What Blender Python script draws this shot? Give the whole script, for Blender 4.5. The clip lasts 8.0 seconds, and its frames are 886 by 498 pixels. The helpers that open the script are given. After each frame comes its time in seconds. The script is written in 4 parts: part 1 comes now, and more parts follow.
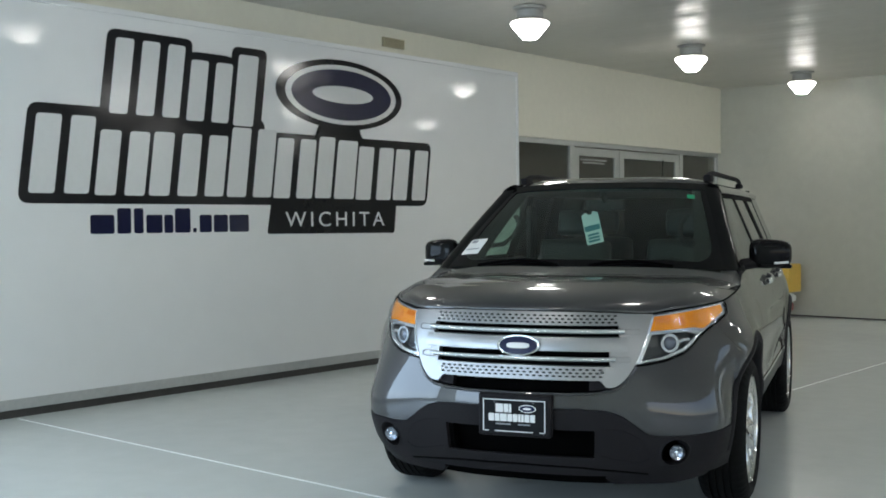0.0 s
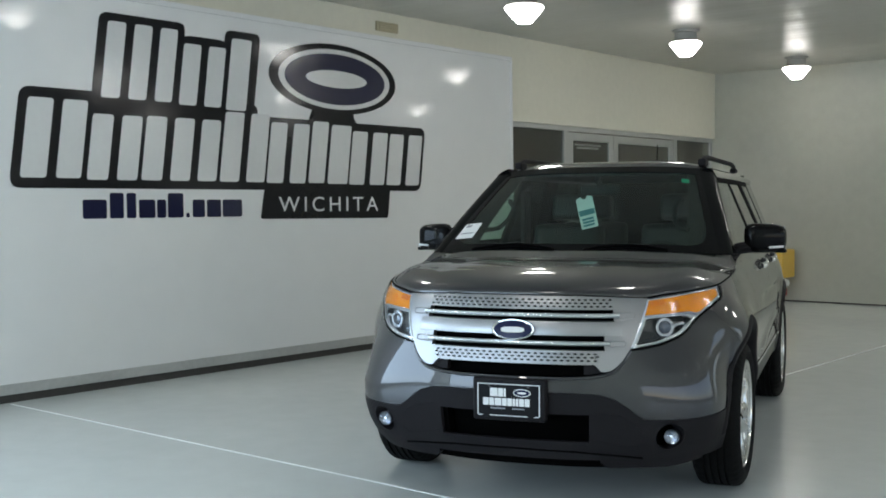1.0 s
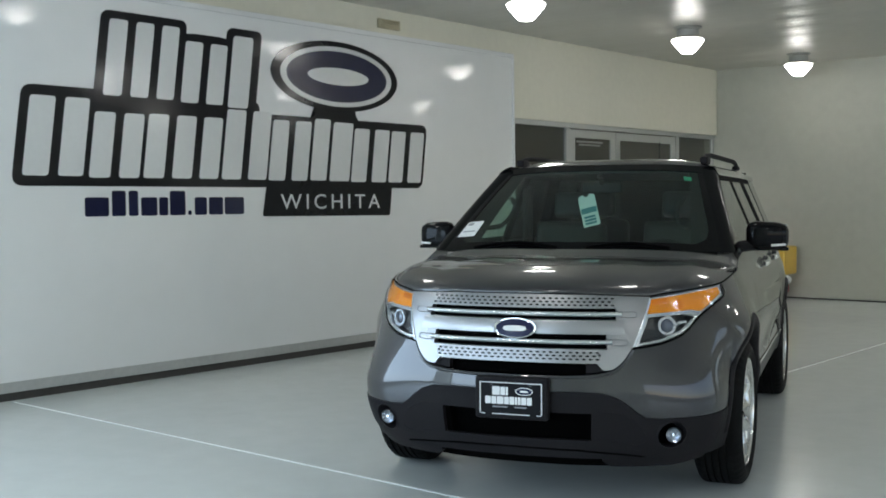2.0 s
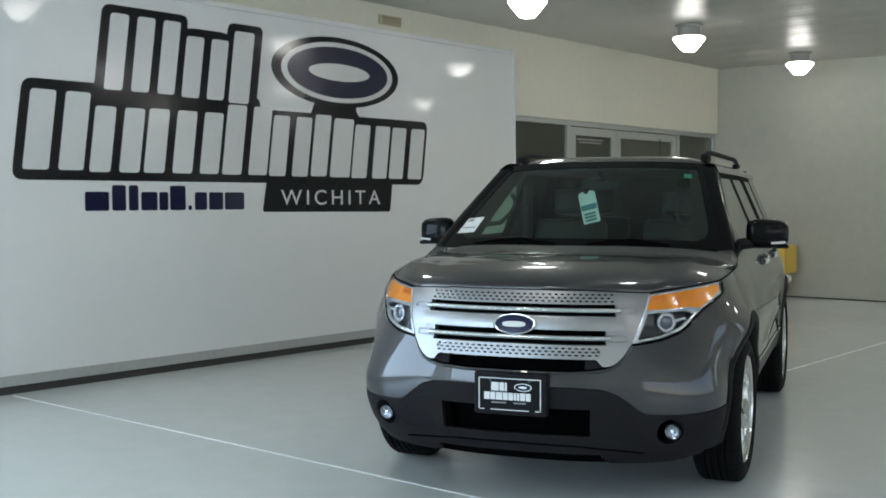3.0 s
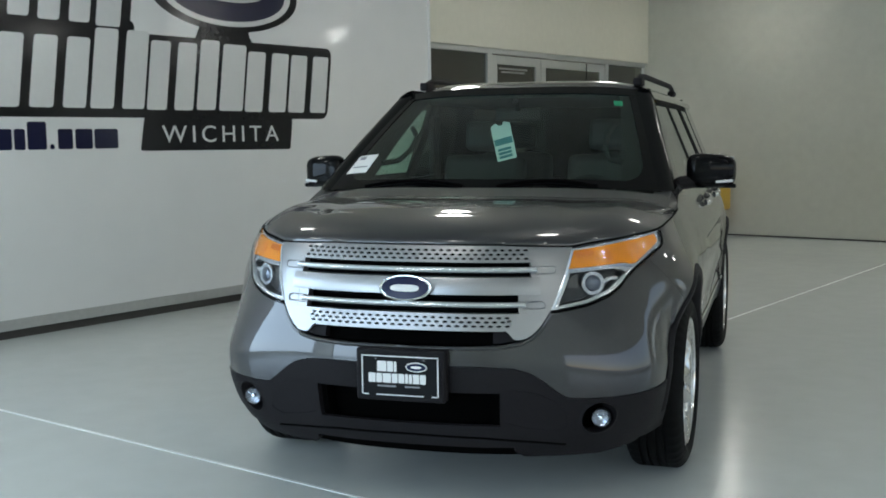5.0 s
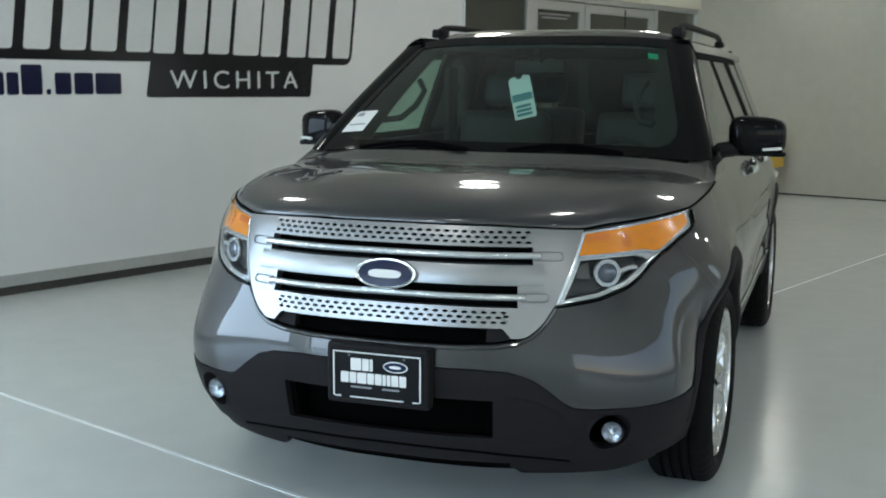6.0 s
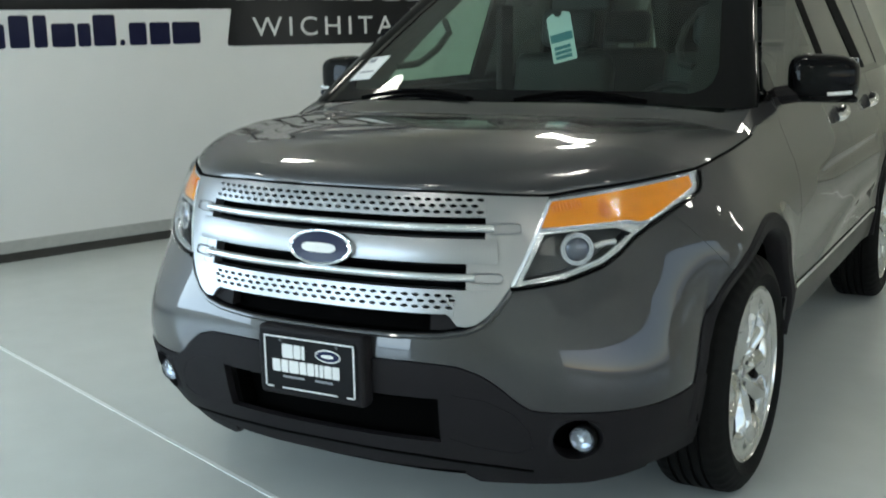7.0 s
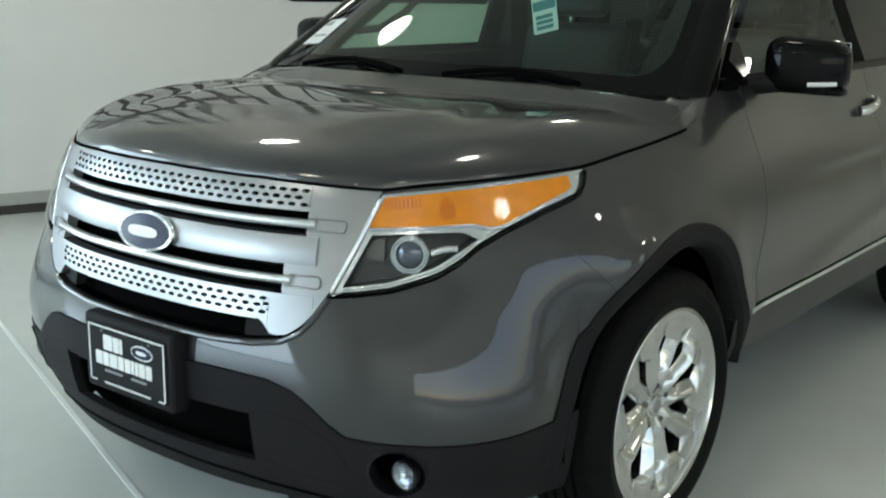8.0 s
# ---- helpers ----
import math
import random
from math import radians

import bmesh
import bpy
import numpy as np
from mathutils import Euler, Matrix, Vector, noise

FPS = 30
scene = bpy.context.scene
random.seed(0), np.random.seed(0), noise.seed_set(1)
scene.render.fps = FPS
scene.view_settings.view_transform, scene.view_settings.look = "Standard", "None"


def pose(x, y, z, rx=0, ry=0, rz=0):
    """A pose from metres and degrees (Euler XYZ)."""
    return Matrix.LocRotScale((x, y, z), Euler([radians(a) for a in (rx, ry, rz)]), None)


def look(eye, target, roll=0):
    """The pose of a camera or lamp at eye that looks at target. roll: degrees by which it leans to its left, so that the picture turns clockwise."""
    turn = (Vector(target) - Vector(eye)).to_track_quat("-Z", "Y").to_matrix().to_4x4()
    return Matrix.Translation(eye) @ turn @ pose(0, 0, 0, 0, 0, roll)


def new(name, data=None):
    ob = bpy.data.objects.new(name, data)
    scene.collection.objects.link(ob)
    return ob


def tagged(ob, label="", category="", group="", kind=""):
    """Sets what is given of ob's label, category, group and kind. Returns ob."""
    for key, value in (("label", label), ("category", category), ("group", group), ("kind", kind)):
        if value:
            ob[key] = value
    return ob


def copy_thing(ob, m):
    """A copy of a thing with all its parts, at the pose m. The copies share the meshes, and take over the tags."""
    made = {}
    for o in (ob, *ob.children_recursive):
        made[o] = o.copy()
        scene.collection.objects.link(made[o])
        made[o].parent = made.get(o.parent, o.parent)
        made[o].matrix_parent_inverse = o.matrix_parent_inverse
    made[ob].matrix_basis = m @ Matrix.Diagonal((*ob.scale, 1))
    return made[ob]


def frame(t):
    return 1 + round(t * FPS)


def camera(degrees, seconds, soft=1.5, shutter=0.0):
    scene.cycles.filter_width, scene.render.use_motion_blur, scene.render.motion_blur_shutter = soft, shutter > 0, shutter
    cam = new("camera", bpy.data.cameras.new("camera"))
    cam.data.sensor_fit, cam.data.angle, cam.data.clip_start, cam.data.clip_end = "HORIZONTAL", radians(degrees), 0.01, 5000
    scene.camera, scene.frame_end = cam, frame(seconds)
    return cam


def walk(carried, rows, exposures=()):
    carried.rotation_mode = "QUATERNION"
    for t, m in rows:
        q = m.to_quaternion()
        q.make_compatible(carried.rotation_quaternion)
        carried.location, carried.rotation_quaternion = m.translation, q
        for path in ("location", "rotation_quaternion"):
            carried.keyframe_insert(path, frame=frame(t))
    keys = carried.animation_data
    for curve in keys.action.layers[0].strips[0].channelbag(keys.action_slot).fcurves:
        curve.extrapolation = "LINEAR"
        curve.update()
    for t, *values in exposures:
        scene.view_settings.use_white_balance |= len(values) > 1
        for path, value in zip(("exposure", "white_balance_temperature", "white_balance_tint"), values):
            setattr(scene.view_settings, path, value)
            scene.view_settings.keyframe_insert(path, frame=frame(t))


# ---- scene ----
# The world is aligned with the showroom: +y along the sign wall, away from the first view; the car stands turned by CAR_TURN.
PATH = [
    (0, (3.466, -5.127, 1.488), (2.168, -3.606, 1.435), -0.4),
    (0.5, (3.46, -5.117, 1.48), (2.168, -3.591, 1.419), -0.4),
    (1, (3.449, -5.113, 1.477), (2.16, -3.585, 1.399), -0.4),
    (1.5, (3.448, -5.115, 1.491), (2.159, -3.589, 1.407), -0.5),
    (3, (3.449, -5.113, 1.478), (2.158, -3.588, 1.389), -0.1),
    (3.5, (3.429, -5.066, 1.463), (2.164, -3.523, 1.336), 0.1),
    (4, (3.31, -4.824, 1.431), (2.025, -3.293, 1.362), -1.7),
    (4.5, (3.159, -4.503, 1.458), (1.906, -2.95, 1.321), -1.1),
    (4.7, (3.06, -4.366, 1.454), (1.848, -2.784, 1.277), -1.2),
    (5.8, (2.73, -3.63, 1.501), (1.542, -2.038, 1.268), 0.1),
    (6, (2.701, -3.511, 1.506), (1.448, -1.981, 1.206), 0.3),
    (6.5, (2.696, -3.088, 1.518), (1.397, -1.605, 1.183), 1.9),
    (7, (2.824, -2.631, 1.486), (1.348, -1.341, 1.092), -1.1),
    (7.5, (2.9, -2.2, 1.477), (1.383, -1.004, 0.959), 0.2),
    (8, (2.993, -1.715, 1.494), (1.35, -0.672, 1.033), 0.9),
]
cam = camera(43.4, 8.0, soft=1.75, shutter=0.25)
walk(cam, [(t, look(eye, target, roll)) for t, eye, target, roll in PATH],
     exposures=[(0.0, 0.06, 6050, 10), (4.5, 0.04, 6020, 9), (6.0, 0.16, 6030, 8), (8.0, 0.33, 6420, 5)])

# ---------------------------------------------------------------- room plan
WALL_U, PANEL_U = -4.58, -4.50      # sign wall and the face of the sign board
BACK_V, RIGHT_U, DOOR_V = 11.05, 6.4, -12.4
CEIL = 3.505
# The -9.37 row is unseen, added to brighten the near floor.
LAMP_V = (-9.37, -6.15, -2.93, 0.29, 3.51, 6.71, 9.92)
LAMP_U = (-2.80, 0.70, 4.20)
CAR_TURN = 19.6

# ---------------------------------------------------------------- world and large lights
world = bpy.data.worlds.new("world")
scene.world = world
world.use_nodes = True
wn = world.node_tree.nodes
sky = wn.new("ShaderNodeTexSky")
sky.sky_type, sky.sun_disc = "NISHITA", False
sky.sun_elevation, sky.sun_rotation = radians(40), radians(120)
wn["Background"].inputs["Strength"].default_value = 0.12
world.node_tree.links.new(sky.outputs[0], wn["Background"].inputs[0])

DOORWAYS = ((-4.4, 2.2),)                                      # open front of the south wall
EAST_FILL = ((-6.0, 6.0), (8.4, 10.4))                           # unseen side wall: long opening added for fill, far one inferred from a reflection
SIDE_FILL = (-8.5, -3.5)                                         # unseen opening added in the near part of the sign wall, for fill


def daylight(w, h, watts, eye, to, tint=(0.68, 0.85, 1.0)):
    day = bpy.data.lights.new("daylight", "AREA")
    day.shape, day.size, day.size_y, day.energy, day.color = "RECTANGLE", w, h, watts, tint
    new("daylight", day).matrix_world = look(eye, to)


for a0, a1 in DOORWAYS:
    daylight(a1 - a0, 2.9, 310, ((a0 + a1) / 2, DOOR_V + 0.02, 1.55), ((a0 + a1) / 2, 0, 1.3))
# Cool fill on the near floor, from the added opening in the sign wall.
daylight(5.0, 2.5, 210, (WALL_U + 0.02, -6.0, 1.6), (0, -6.0, 1.4))
# Unseen fill lamp, added to brighten the lobby behind the glass.
lobby = bpy.data.lights.new("lobby_fill", "AREA")
lobby.shape, lobby.size, lobby.size_y, lobby.energy, lobby.color = "RECTANGLE", 0.6, 3.0, 26, (1.0, 0.93, 0.80)
new("lobby_fill", lobby).matrix_world = pose(-6.6, 8.6, 2.98)
# Soft fill that brightens the car's flank through the guessed openings.
for a0, a1 in EAST_FILL:
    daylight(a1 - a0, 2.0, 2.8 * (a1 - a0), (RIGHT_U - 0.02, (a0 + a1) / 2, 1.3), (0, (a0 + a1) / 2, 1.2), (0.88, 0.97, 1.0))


# ---------------------------------------------------------------- materials
def material(name, base, rough=0.5, metal=0.0, coat=0.0, var=0.08, scale=6.0, bump=0.0, bump_scale=60.0, rough_var=0.1, emit=None, spec=0.5, coat_ior=1.5):
    m = bpy.data.materials.new(name)
    m.use_nodes = True
    nt = m.node_tree
    n, l = nt.nodes, nt.links
    p = n["Principled BSDF"]
    p.inputs["Roughness"].default_value = rough
    p.inputs["Metallic"].default_value = metal
    p.inputs["Coat Weight"].default_value = coat
    p.inputs["Coat Roughness"].default_value = 0.03
    p.inputs["Coat IOR"].default_value = coat_ior
    p.inputs["Specular IOR Level"].default_value = spec
    p.inputs["Base Color"].default_value = (*base, 1)
    tc = n.new("ShaderNodeTexCoord")
    if var > 0:
        a, b = n.new("ShaderNodeTexNoise"), n.new("ShaderNodeTexNoise")
        a.inputs["Scale"].default_value, a.inputs["Detail"].default_value = scale * 0.2, 3
        b.inputs["Scale"].default_value, b.inputs["Detail"].default_value = scale * 4, 4
        add = n.new("ShaderNodeMath")
        add.operation = "ADD"
        mul = n.new("ShaderNodeMapRange")
        mul.inputs["From Min"].default_value, mul.inputs["From Max"].default_value = 0.6, 1.4
        mul.inputs["To Min"].default_value, mul.inputs["To Max"].default_value = 1 - var, 1 + var
        hsv = n.new("ShaderNodeHueSaturation")
        hsv.inputs["Color"].default_value = (*base, 1)
        for t in (a, b):
            l.new(tc.outputs["Object"], t.inputs["Vector"])
        l.new(a.outputs[0], add.inputs[0])
        l.new(b.outputs[0], add.inputs[1])
        l.new(add.outputs[0], mul.inputs[0])
        l.new(mul.outputs[0], hsv.inputs["Value"])
        l.new(hsv.outputs[0], p.inputs["Base Color"])
        if rough_var > 0:
            rr = n.new("ShaderNodeMapRange")
            rr.inputs["To Min"].default_value = rough * (1 - rough_var)
            rr.inputs["To Max"].default_value = min(1, rough * (1 + rough_var))
            l.new(a.outputs[0], rr.inputs[0])
            l.new(rr.outputs[0], p.inputs["Roughness"])
    if bump > 0:
        c, bn = n.new("ShaderNodeTexNoise"), n.new("ShaderNodeBump")
        c.inputs["Scale"].default_value, c.inputs["Detail"].default_value = bump_scale, 4
        bn.inputs["Strength"].default_value, bn.inputs["Distance"].default_value = bump, 0.01
        l.new(tc.outputs["Object"], c.inputs["Vector"])
        l.new(c.outputs[0], bn.inputs["Height"])
        l.new(bn.outputs[0], p.inputs["Normal"])
    if emit:
        p.inputs["Emission Color"].default_value, p.inputs["Emission Strength"].default_value = (*emit[0], 1), emit[1]
    return m


def glass(name, tint, rough=0.0, gain=1.0, base=0.07, power=4.0):
    """Thin glass: tinted see-through with a mirror share that grows at grazing angles."""
    m = bpy.data.materials.new(name)
    m.use_nodes = True
    nt = m.node_tree
    n, l = nt.nodes, nt.links
    n.remove(n["Principled BSDF"])
    tr, gl, mix, fr, pw, ma = (n.new(k) for k in ("ShaderNodeBsdfTransparent", "ShaderNodeBsdfGlossy", "ShaderNodeMixShader", "ShaderNodeLayerWeight", "ShaderNodeMath", "ShaderNodeMath"))
    tr.inputs[0].default_value = (*tint, 1)
    gl.inputs["Roughness"].default_value = rough
    gl.inputs[0].default_value = (gain, gain, gain, 1)
    fr.inputs[0].default_value = 0.5
    pw.operation, ma.operation = "POWER", "MULTIPLY_ADD"
    pw.inputs[1].default_value = power
    ma.inputs[1].default_value, ma.inputs[2].default_value = 0.92, base
    l.new(fr.outputs["Facing"], pw.inputs[0])
    l.new(pw.outputs[0], ma.inputs[0])
    l.new(ma.outputs[0], mix.inputs[0])
    l.new(tr.outputs[0], mix.inputs[1])
    l.new(gl.outputs[0], mix.inputs[2])
    l.new(mix.outputs[0], n["Material Output"].inputs[0])
    return m


M = dict(
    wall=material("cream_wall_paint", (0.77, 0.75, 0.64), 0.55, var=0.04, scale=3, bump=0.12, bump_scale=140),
    # Copy of the wall cream, the end wall's dimmer light put into its colour.
    end_wall=material("dimmed_cream_wall_paint", (0.50, 0.50, 0.43), 0.55, var=0.06, scale=2, bump=0.12, bump_scale=140),
    ceiling=material("grey_metal_ceiling", (0.56, 0.55, 0.50), 0.36, var=0.05, scale=2, spec=0.32),
    floor=material("pale_epoxy_floor", (0.655, 0.69, 0.675), 0.205, var=0.05, scale=1.3, bump=0.05, bump_scale=7, rough_var=0.25, spec=0.38),
    seam=material("floor_joint", (0.84, 0.87, 0.87), 0.4, var=0.1, scale=20),
    board=material("gloss_white_board", (0.83, 0.84, 0.84), 0.075, var=0.02, scale=1.0, spec=0.2),
    rail=material("grey_base_rail", (0.45, 0.46, 0.45), 0.45, var=0.1),
    dark_base=material("dark_kick_strip", (0.05, 0.048, 0.045), 0.6, var=0.2),
    vinyl_black=material("black_vinyl", (0.010, 0.010, 0.012), 0.14, spec=0.3, var=0.1),
    vinyl_navy=material("navy_vinyl", (0.012, 0.014, 0.045), 0.2, var=0.1),
    vinyl_white=material("white_vinyl", (0.72, 0.73, 0.73), 0.16, var=0.03),
    alu=material("satin_aluminium", (0.53, 0.54, 0.53), 0.38, metal=0.7, var=0.05),
    brown=material("brown_lobby_wall", (0.22, 0.19, 0.15), 0.7, var=0.15, scale=3),
    blind=material("dim_blind", (0.20, 0.19, 0.17), 0.6, var=0.1),
    shade=material("opal_glass", (0.9, 0.9, 0.88), 0.3, var=0.0, emit=((1.0, 0.94, 0.83), 18.5)),
    fitter=material("grey_lamp_fitter", (0.42, 0.42, 0.40), 0.4, metal=0.3, var=0.1),
    paint=material("dark_grey_metallic_paint", (0.0215, 0.0213, 0.0250), 0.40, metal=0.5, coat=1.0, var=0.06, scale=260, rough_var=0.0, coat_ior=1.61),
    # Flat near-black for real black parts and for shade painted into gaps and openings.
    black_gap=material("black_parts_and_shade", (0.0015, 0.0015, 0.0015), 0.9, var=0.1, spec=0.03),
    clad=material("charcoal_textured_plastic", (0.0155, 0.0142, 0.0160), 0.58, spec=0.09, var=0.10, scale=30, bump=0.12, bump_scale=900),
    seal=material("matte_black_trim", (0.004, 0.004, 0.004), 0.75, spec=0.04, var=0.1, scale=30),
    # Charcoal cladding made lighter, floor reflection partly put into the colour.
    sill=material("lightened_charcoal_sill", (0.030, 0.030, 0.030), 0.38, spec=0.4, var=0.08, scale=20),
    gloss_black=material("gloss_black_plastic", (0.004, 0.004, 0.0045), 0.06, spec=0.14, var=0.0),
    silver=material("satin_silver_plastic", (0.355, 0.36, 0.372), 0.33, metal=0.9, var=0.0),
    chrome=material("chrome", (0.86, 0.87, 0.88), 0.06, metal=1.0, var=0.0),
    amber=material("amber_lens", (0.88, 0.285, 0.002), 0.22, coat=0.15, var=0.18, scale=7, bump=0.15, bump_scale=90),
    bowl=material("dark_grey_lamp_bowl", (0.045, 0.047, 0.050), 0.30, metal=0.4, var=0.15, scale=40),
    lamp_black=material("black_lamp_housing", (0.012, 0.013, 0.014), 0.35, var=0.1, spec=0.25),
    amber_deep=material("deep_amber_lens", (0.72, 0.19, 0.002), 0.25, var=0.2, scale=30),
    bright=material("bright_lamp_trim", (0.68, 0.70, 0.72), 0.24, metal=0.85, var=0.03, scale=30),
    plate_black=material("black_printed_plate", (0.004, 0.004, 0.005), 0.4, spec=0.12, var=0.1),
    fog_bowl=material("fog_lamp_bowl", (0.27, 0.29, 0.34), 0.20, metal=0.85, var=0.2, scale=60),
    lens=material("projector_glass", (0.09, 0.10, 0.13), 0.06, metal=0.5, coat=1.0, var=0.0),
    rubber=material("tyre_rubber", (0.0055, 0.0055, 0.0055), 0.65, spec=0.1, var=0.15, scale=20, bump=0.1, bump_scale=300),
    alloy=material("machined_alloy", (0.68, 0.68, 0.67), 0.17, metal=1.0, var=0.03, scale=40),
    nut=material("dark_steel", (0.12, 0.12, 0.12), 0.35, metal=1.0, var=0.05),
    # Seat grey taken near black, the cabin's dimness put into its colour.
    seat=material("dimmed_seat_leather", (0.020, 0.020, 0.0185), 0.55, var=0.08, bump=0.1, bump_scale=200),
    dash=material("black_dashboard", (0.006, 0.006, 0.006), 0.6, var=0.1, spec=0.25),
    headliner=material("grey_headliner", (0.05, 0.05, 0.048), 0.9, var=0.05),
    blue=material("badge_blue", (0.005, 0.009, 0.045), 0.25, var=0.0, spec=0.35),
    white_mark=material("white_print", (0.80, 0.80, 0.80), 0.35, var=0.02),
    paper=material("white_card", (0.78, 0.79, 0.77), 0.6, var=0.04, scale=20),
    print_pale=material("pale_print", (0.26, 0.255, 0.24), 0.6, var=0.05),
    print_teal=material("teal_print", (0.06, 0.20, 0.24), 0.5, var=0.1),
    print_grey=material("grey_print", (0.25, 0.26, 0.28), 0.5, var=0.05),
    red=material("red_enamel", (0.36, 0.02, 0.02), 0.35, coat=0.4, var=0.1),
    yellow=material("yellow_enamel", (0.70, 0.45, 0.05), 0.4, coat=0.3, var=0.1),
    white_plastic=material("white_plastic", (0.75, 0.76, 0.74), 0.35, var=0.05),
    screen=glass("green_tinted_windshield", (0.50, 0.72, 0.61), base=0.045, power=4.4),
    privacy=glass("grey_tinted_side_glass", (0.06, 0.07, 0.066), base=0.035, power=4.6),
    side_glass=glass("green_side_glass", (0.55, 0.68, 0.60), base=0.035, power=4.6),
    clear=glass("clear_lamp_lens", (0.95, 0.96, 0.97), base=0.02, power=6.0),
    pane=glass("store_glass", (0.62, 0.63, 0.60)),
    mirror=material("mirror_glass", (0.85, 0.86, 0.86), 0.02, metal=1.0, var=0.0),
    green=material("green_sticker", (0.02, 0.45, 0.25), 0.5, var=0.1, scale=30),
    vent=material("cream_vent_metal", (0.50, 0.45, 0.30), 0.5, var=0.05),
    # Unseen ground outside, coloured pale to soften the car's reflections.
    yard=material("pale_outer_ground", (0.25, 0.252, 0.255), 0.85, var=0.2, scale=8, bump=0.3),
)


def hot_bowl(m, z0, z1, e0, e1):
    """Opal glass glows more strongly round the bulb, low in the bowl."""
    n, l = m.node_tree.nodes, m.node_tree.links
    tc, sep, mp = n.new("ShaderNodeTexCoord"), n.new("ShaderNodeSeparateXYZ"), n.new("ShaderNodeMapRange")
    mp.inputs["From Min"].default_value, mp.inputs["From Max"].default_value = z0, z1
    mp.inputs["To Min"].default_value, mp.inputs["To Max"].default_value = e0, e1
    l.new(tc.outputs["Object"], sep.inputs[0])
    l.new(sep.outputs["Z"], mp.inputs[0])
    l.new(mp.outputs[0], n["Principled BSDF"].inputs["Emission Strength"])


hot_bowl(M["shade"], -0.15, -0.29, 5.2, 35.0)

# ---------------------------------------------------------------- mesh helpers
def smooth(me, angle=40, flat_area=0.03):
    me.set_sharp_from_angle(angle=radians(angle))
    for p in me.polygons:
        p.use_smooth = p.area < flat_area


def part(name, bm, mat, parent=None, label="", angle=28, shadow=True, flat_area=0.03):
    me = bpy.data.meshes.new(name)
    bmesh.ops.recalc_face_normals(bm, faces=bm.faces[:])
    bm.to_mesh(me)
    bm.free()
    me.materials.append(mat)
    smooth(me, angle, flat_area)
    ob = new(name, me)
    ob.parent = parent
    ob.visible_shadow = shadow
    if label:
        ob["label"] = label
    return ob


def grid(rows, close_u=False, bm=None):
    """Faces between rows of points, all of one length."""
    bm = bm or bmesh.new()
    vs = [[bm.verts.new(p) for p in r] for r in rows]
    for a, b in zip(vs, vs[1:]):
        n = len(a)
        for i in range(n if close_u else n - 1):
            j = (i + 1) % n
            bm.faces.new((a[i], a[j], b[j], b[i]))
    return bm


def solid(bm, offset):
    """Gives a sheet thickness: every boundary and the back side moved by offset (a vector or a function of the vertex)."""
    geo = bmesh.ops.extrude_face_region(bm, geom=bm.faces[:])
    for v in [g for g in geo["geom"] if isinstance(g, bmesh.types.BMVert)]:
        v.co += Vector(offset(v.co) if callable(offset) else offset)
    return bm


def box(x0, x1, y0, y1, z0, z1, bevel=0.0, seg=2, bm=None, m=None):
    bm2 = bmesh.new()
    bmesh.ops.create_cube(bm2, size=1.0)
    for v in bm2.verts:
        v.co = Vector((x0 + (v.co.x + 0.5) * (x1 - x0), y0 + (v.co.y + 0.5) * (y1 - y0), z0 + (v.co.z + 0.5) * (z1 - z0)))
    if bevel > 0:
        bmesh.ops.bevel(bm2, geom=bm2.edges[:], offset=bevel, segments=seg, profile=0.5, affect="EDGES")
    if m is not None:
        bm2.transform(m)
    if bm is None:
        return bm2
    me = bpy.data.meshes.new("tmp")
    bm2.to_mesh(me)
    bm2.free()
    bm.from_mesh(me)
    bpy.data.meshes.remove(me)
    return bm


def lathe(profile, seg=32, axis="z", at=(0, 0, 0), close=False):
    """Turns (radius, height) pairs about an axis."""
    rows = []
    for r, h in profile:
        row = []
        for k in range(seg):
            a = 2 * math.pi * k / seg
            c, s = r * math.cos(a), r * math.sin(a)
            p = {"z": (c, s, h), "x": (h, c, s), "y": (c, h, s)}[axis]
            row.append((p[0] + at[0], p[1] + at[1], p[2] + at[2]))
        rows.append(row)
    bm = grid(rows, close_u=True)
    if close:
        bm.verts.ensure_lookup_table()
        bm.faces.new(bm.verts[:seg])
        bm.faces.new(bm.verts[-seg:])
    bmesh.ops.remove_doubles(bm, verts=bm.verts[:], dist=1e-6)
    return bm


def tube(points, radius, seg=8, closed=False, flat=1.0, bm=None):
    """A bar swept along points; flat squeezes its height."""
    pts = [Vector(p) for p in points]
    n = len(pts)
    rows = []
    for i, p in enumerate(pts):
        a = pts[(i - 1) % n] if closed or i > 0 else p
        b = pts[(i + 1) % n] if closed or i < n - 1 else p
        t = (b - a).normalized()
        up = Vector((0, 0, 1)) if abs(t.z) < 0.92 else Vector((0, 1, 0))
        side = t.cross(up).normalized()
        up = side.cross(t).normalized()
        rows.append([p + side * radius * math.cos(k) + up * radius * flat * math.sin(k) for k in [2 * math.pi * j / seg for j in range(seg)]])
    if closed:
        rows.append(rows[0])
    bm2 = grid(rows, close_u=True, bm=bm)
    if not closed:
        bm2.verts.ensure_lookup_table()
        k = len(bm2.verts)
        bm2.faces.new(bm2.verts[k - seg:k])
        first = k - seg * len(rows)
        bm2.faces.new(bm2.verts[first:first + seg])
    else:
        bmesh.ops.remove_doubles(bm2, verts=bm2.verts[:], dist=1e-6)
    return bm2


def rounded(points, radius, seg=5):
    """A polygon's outline with rounded corners (2D)."""
    out = []
    n = len(points)
    for i in range(n):
        p, a, b = Vector(points[i]), Vector(points[i - 1]), Vector(points[(i + 1) % n])
        r = min(radius, (a - p).length * 0.45, (b - p).length * 0.45)
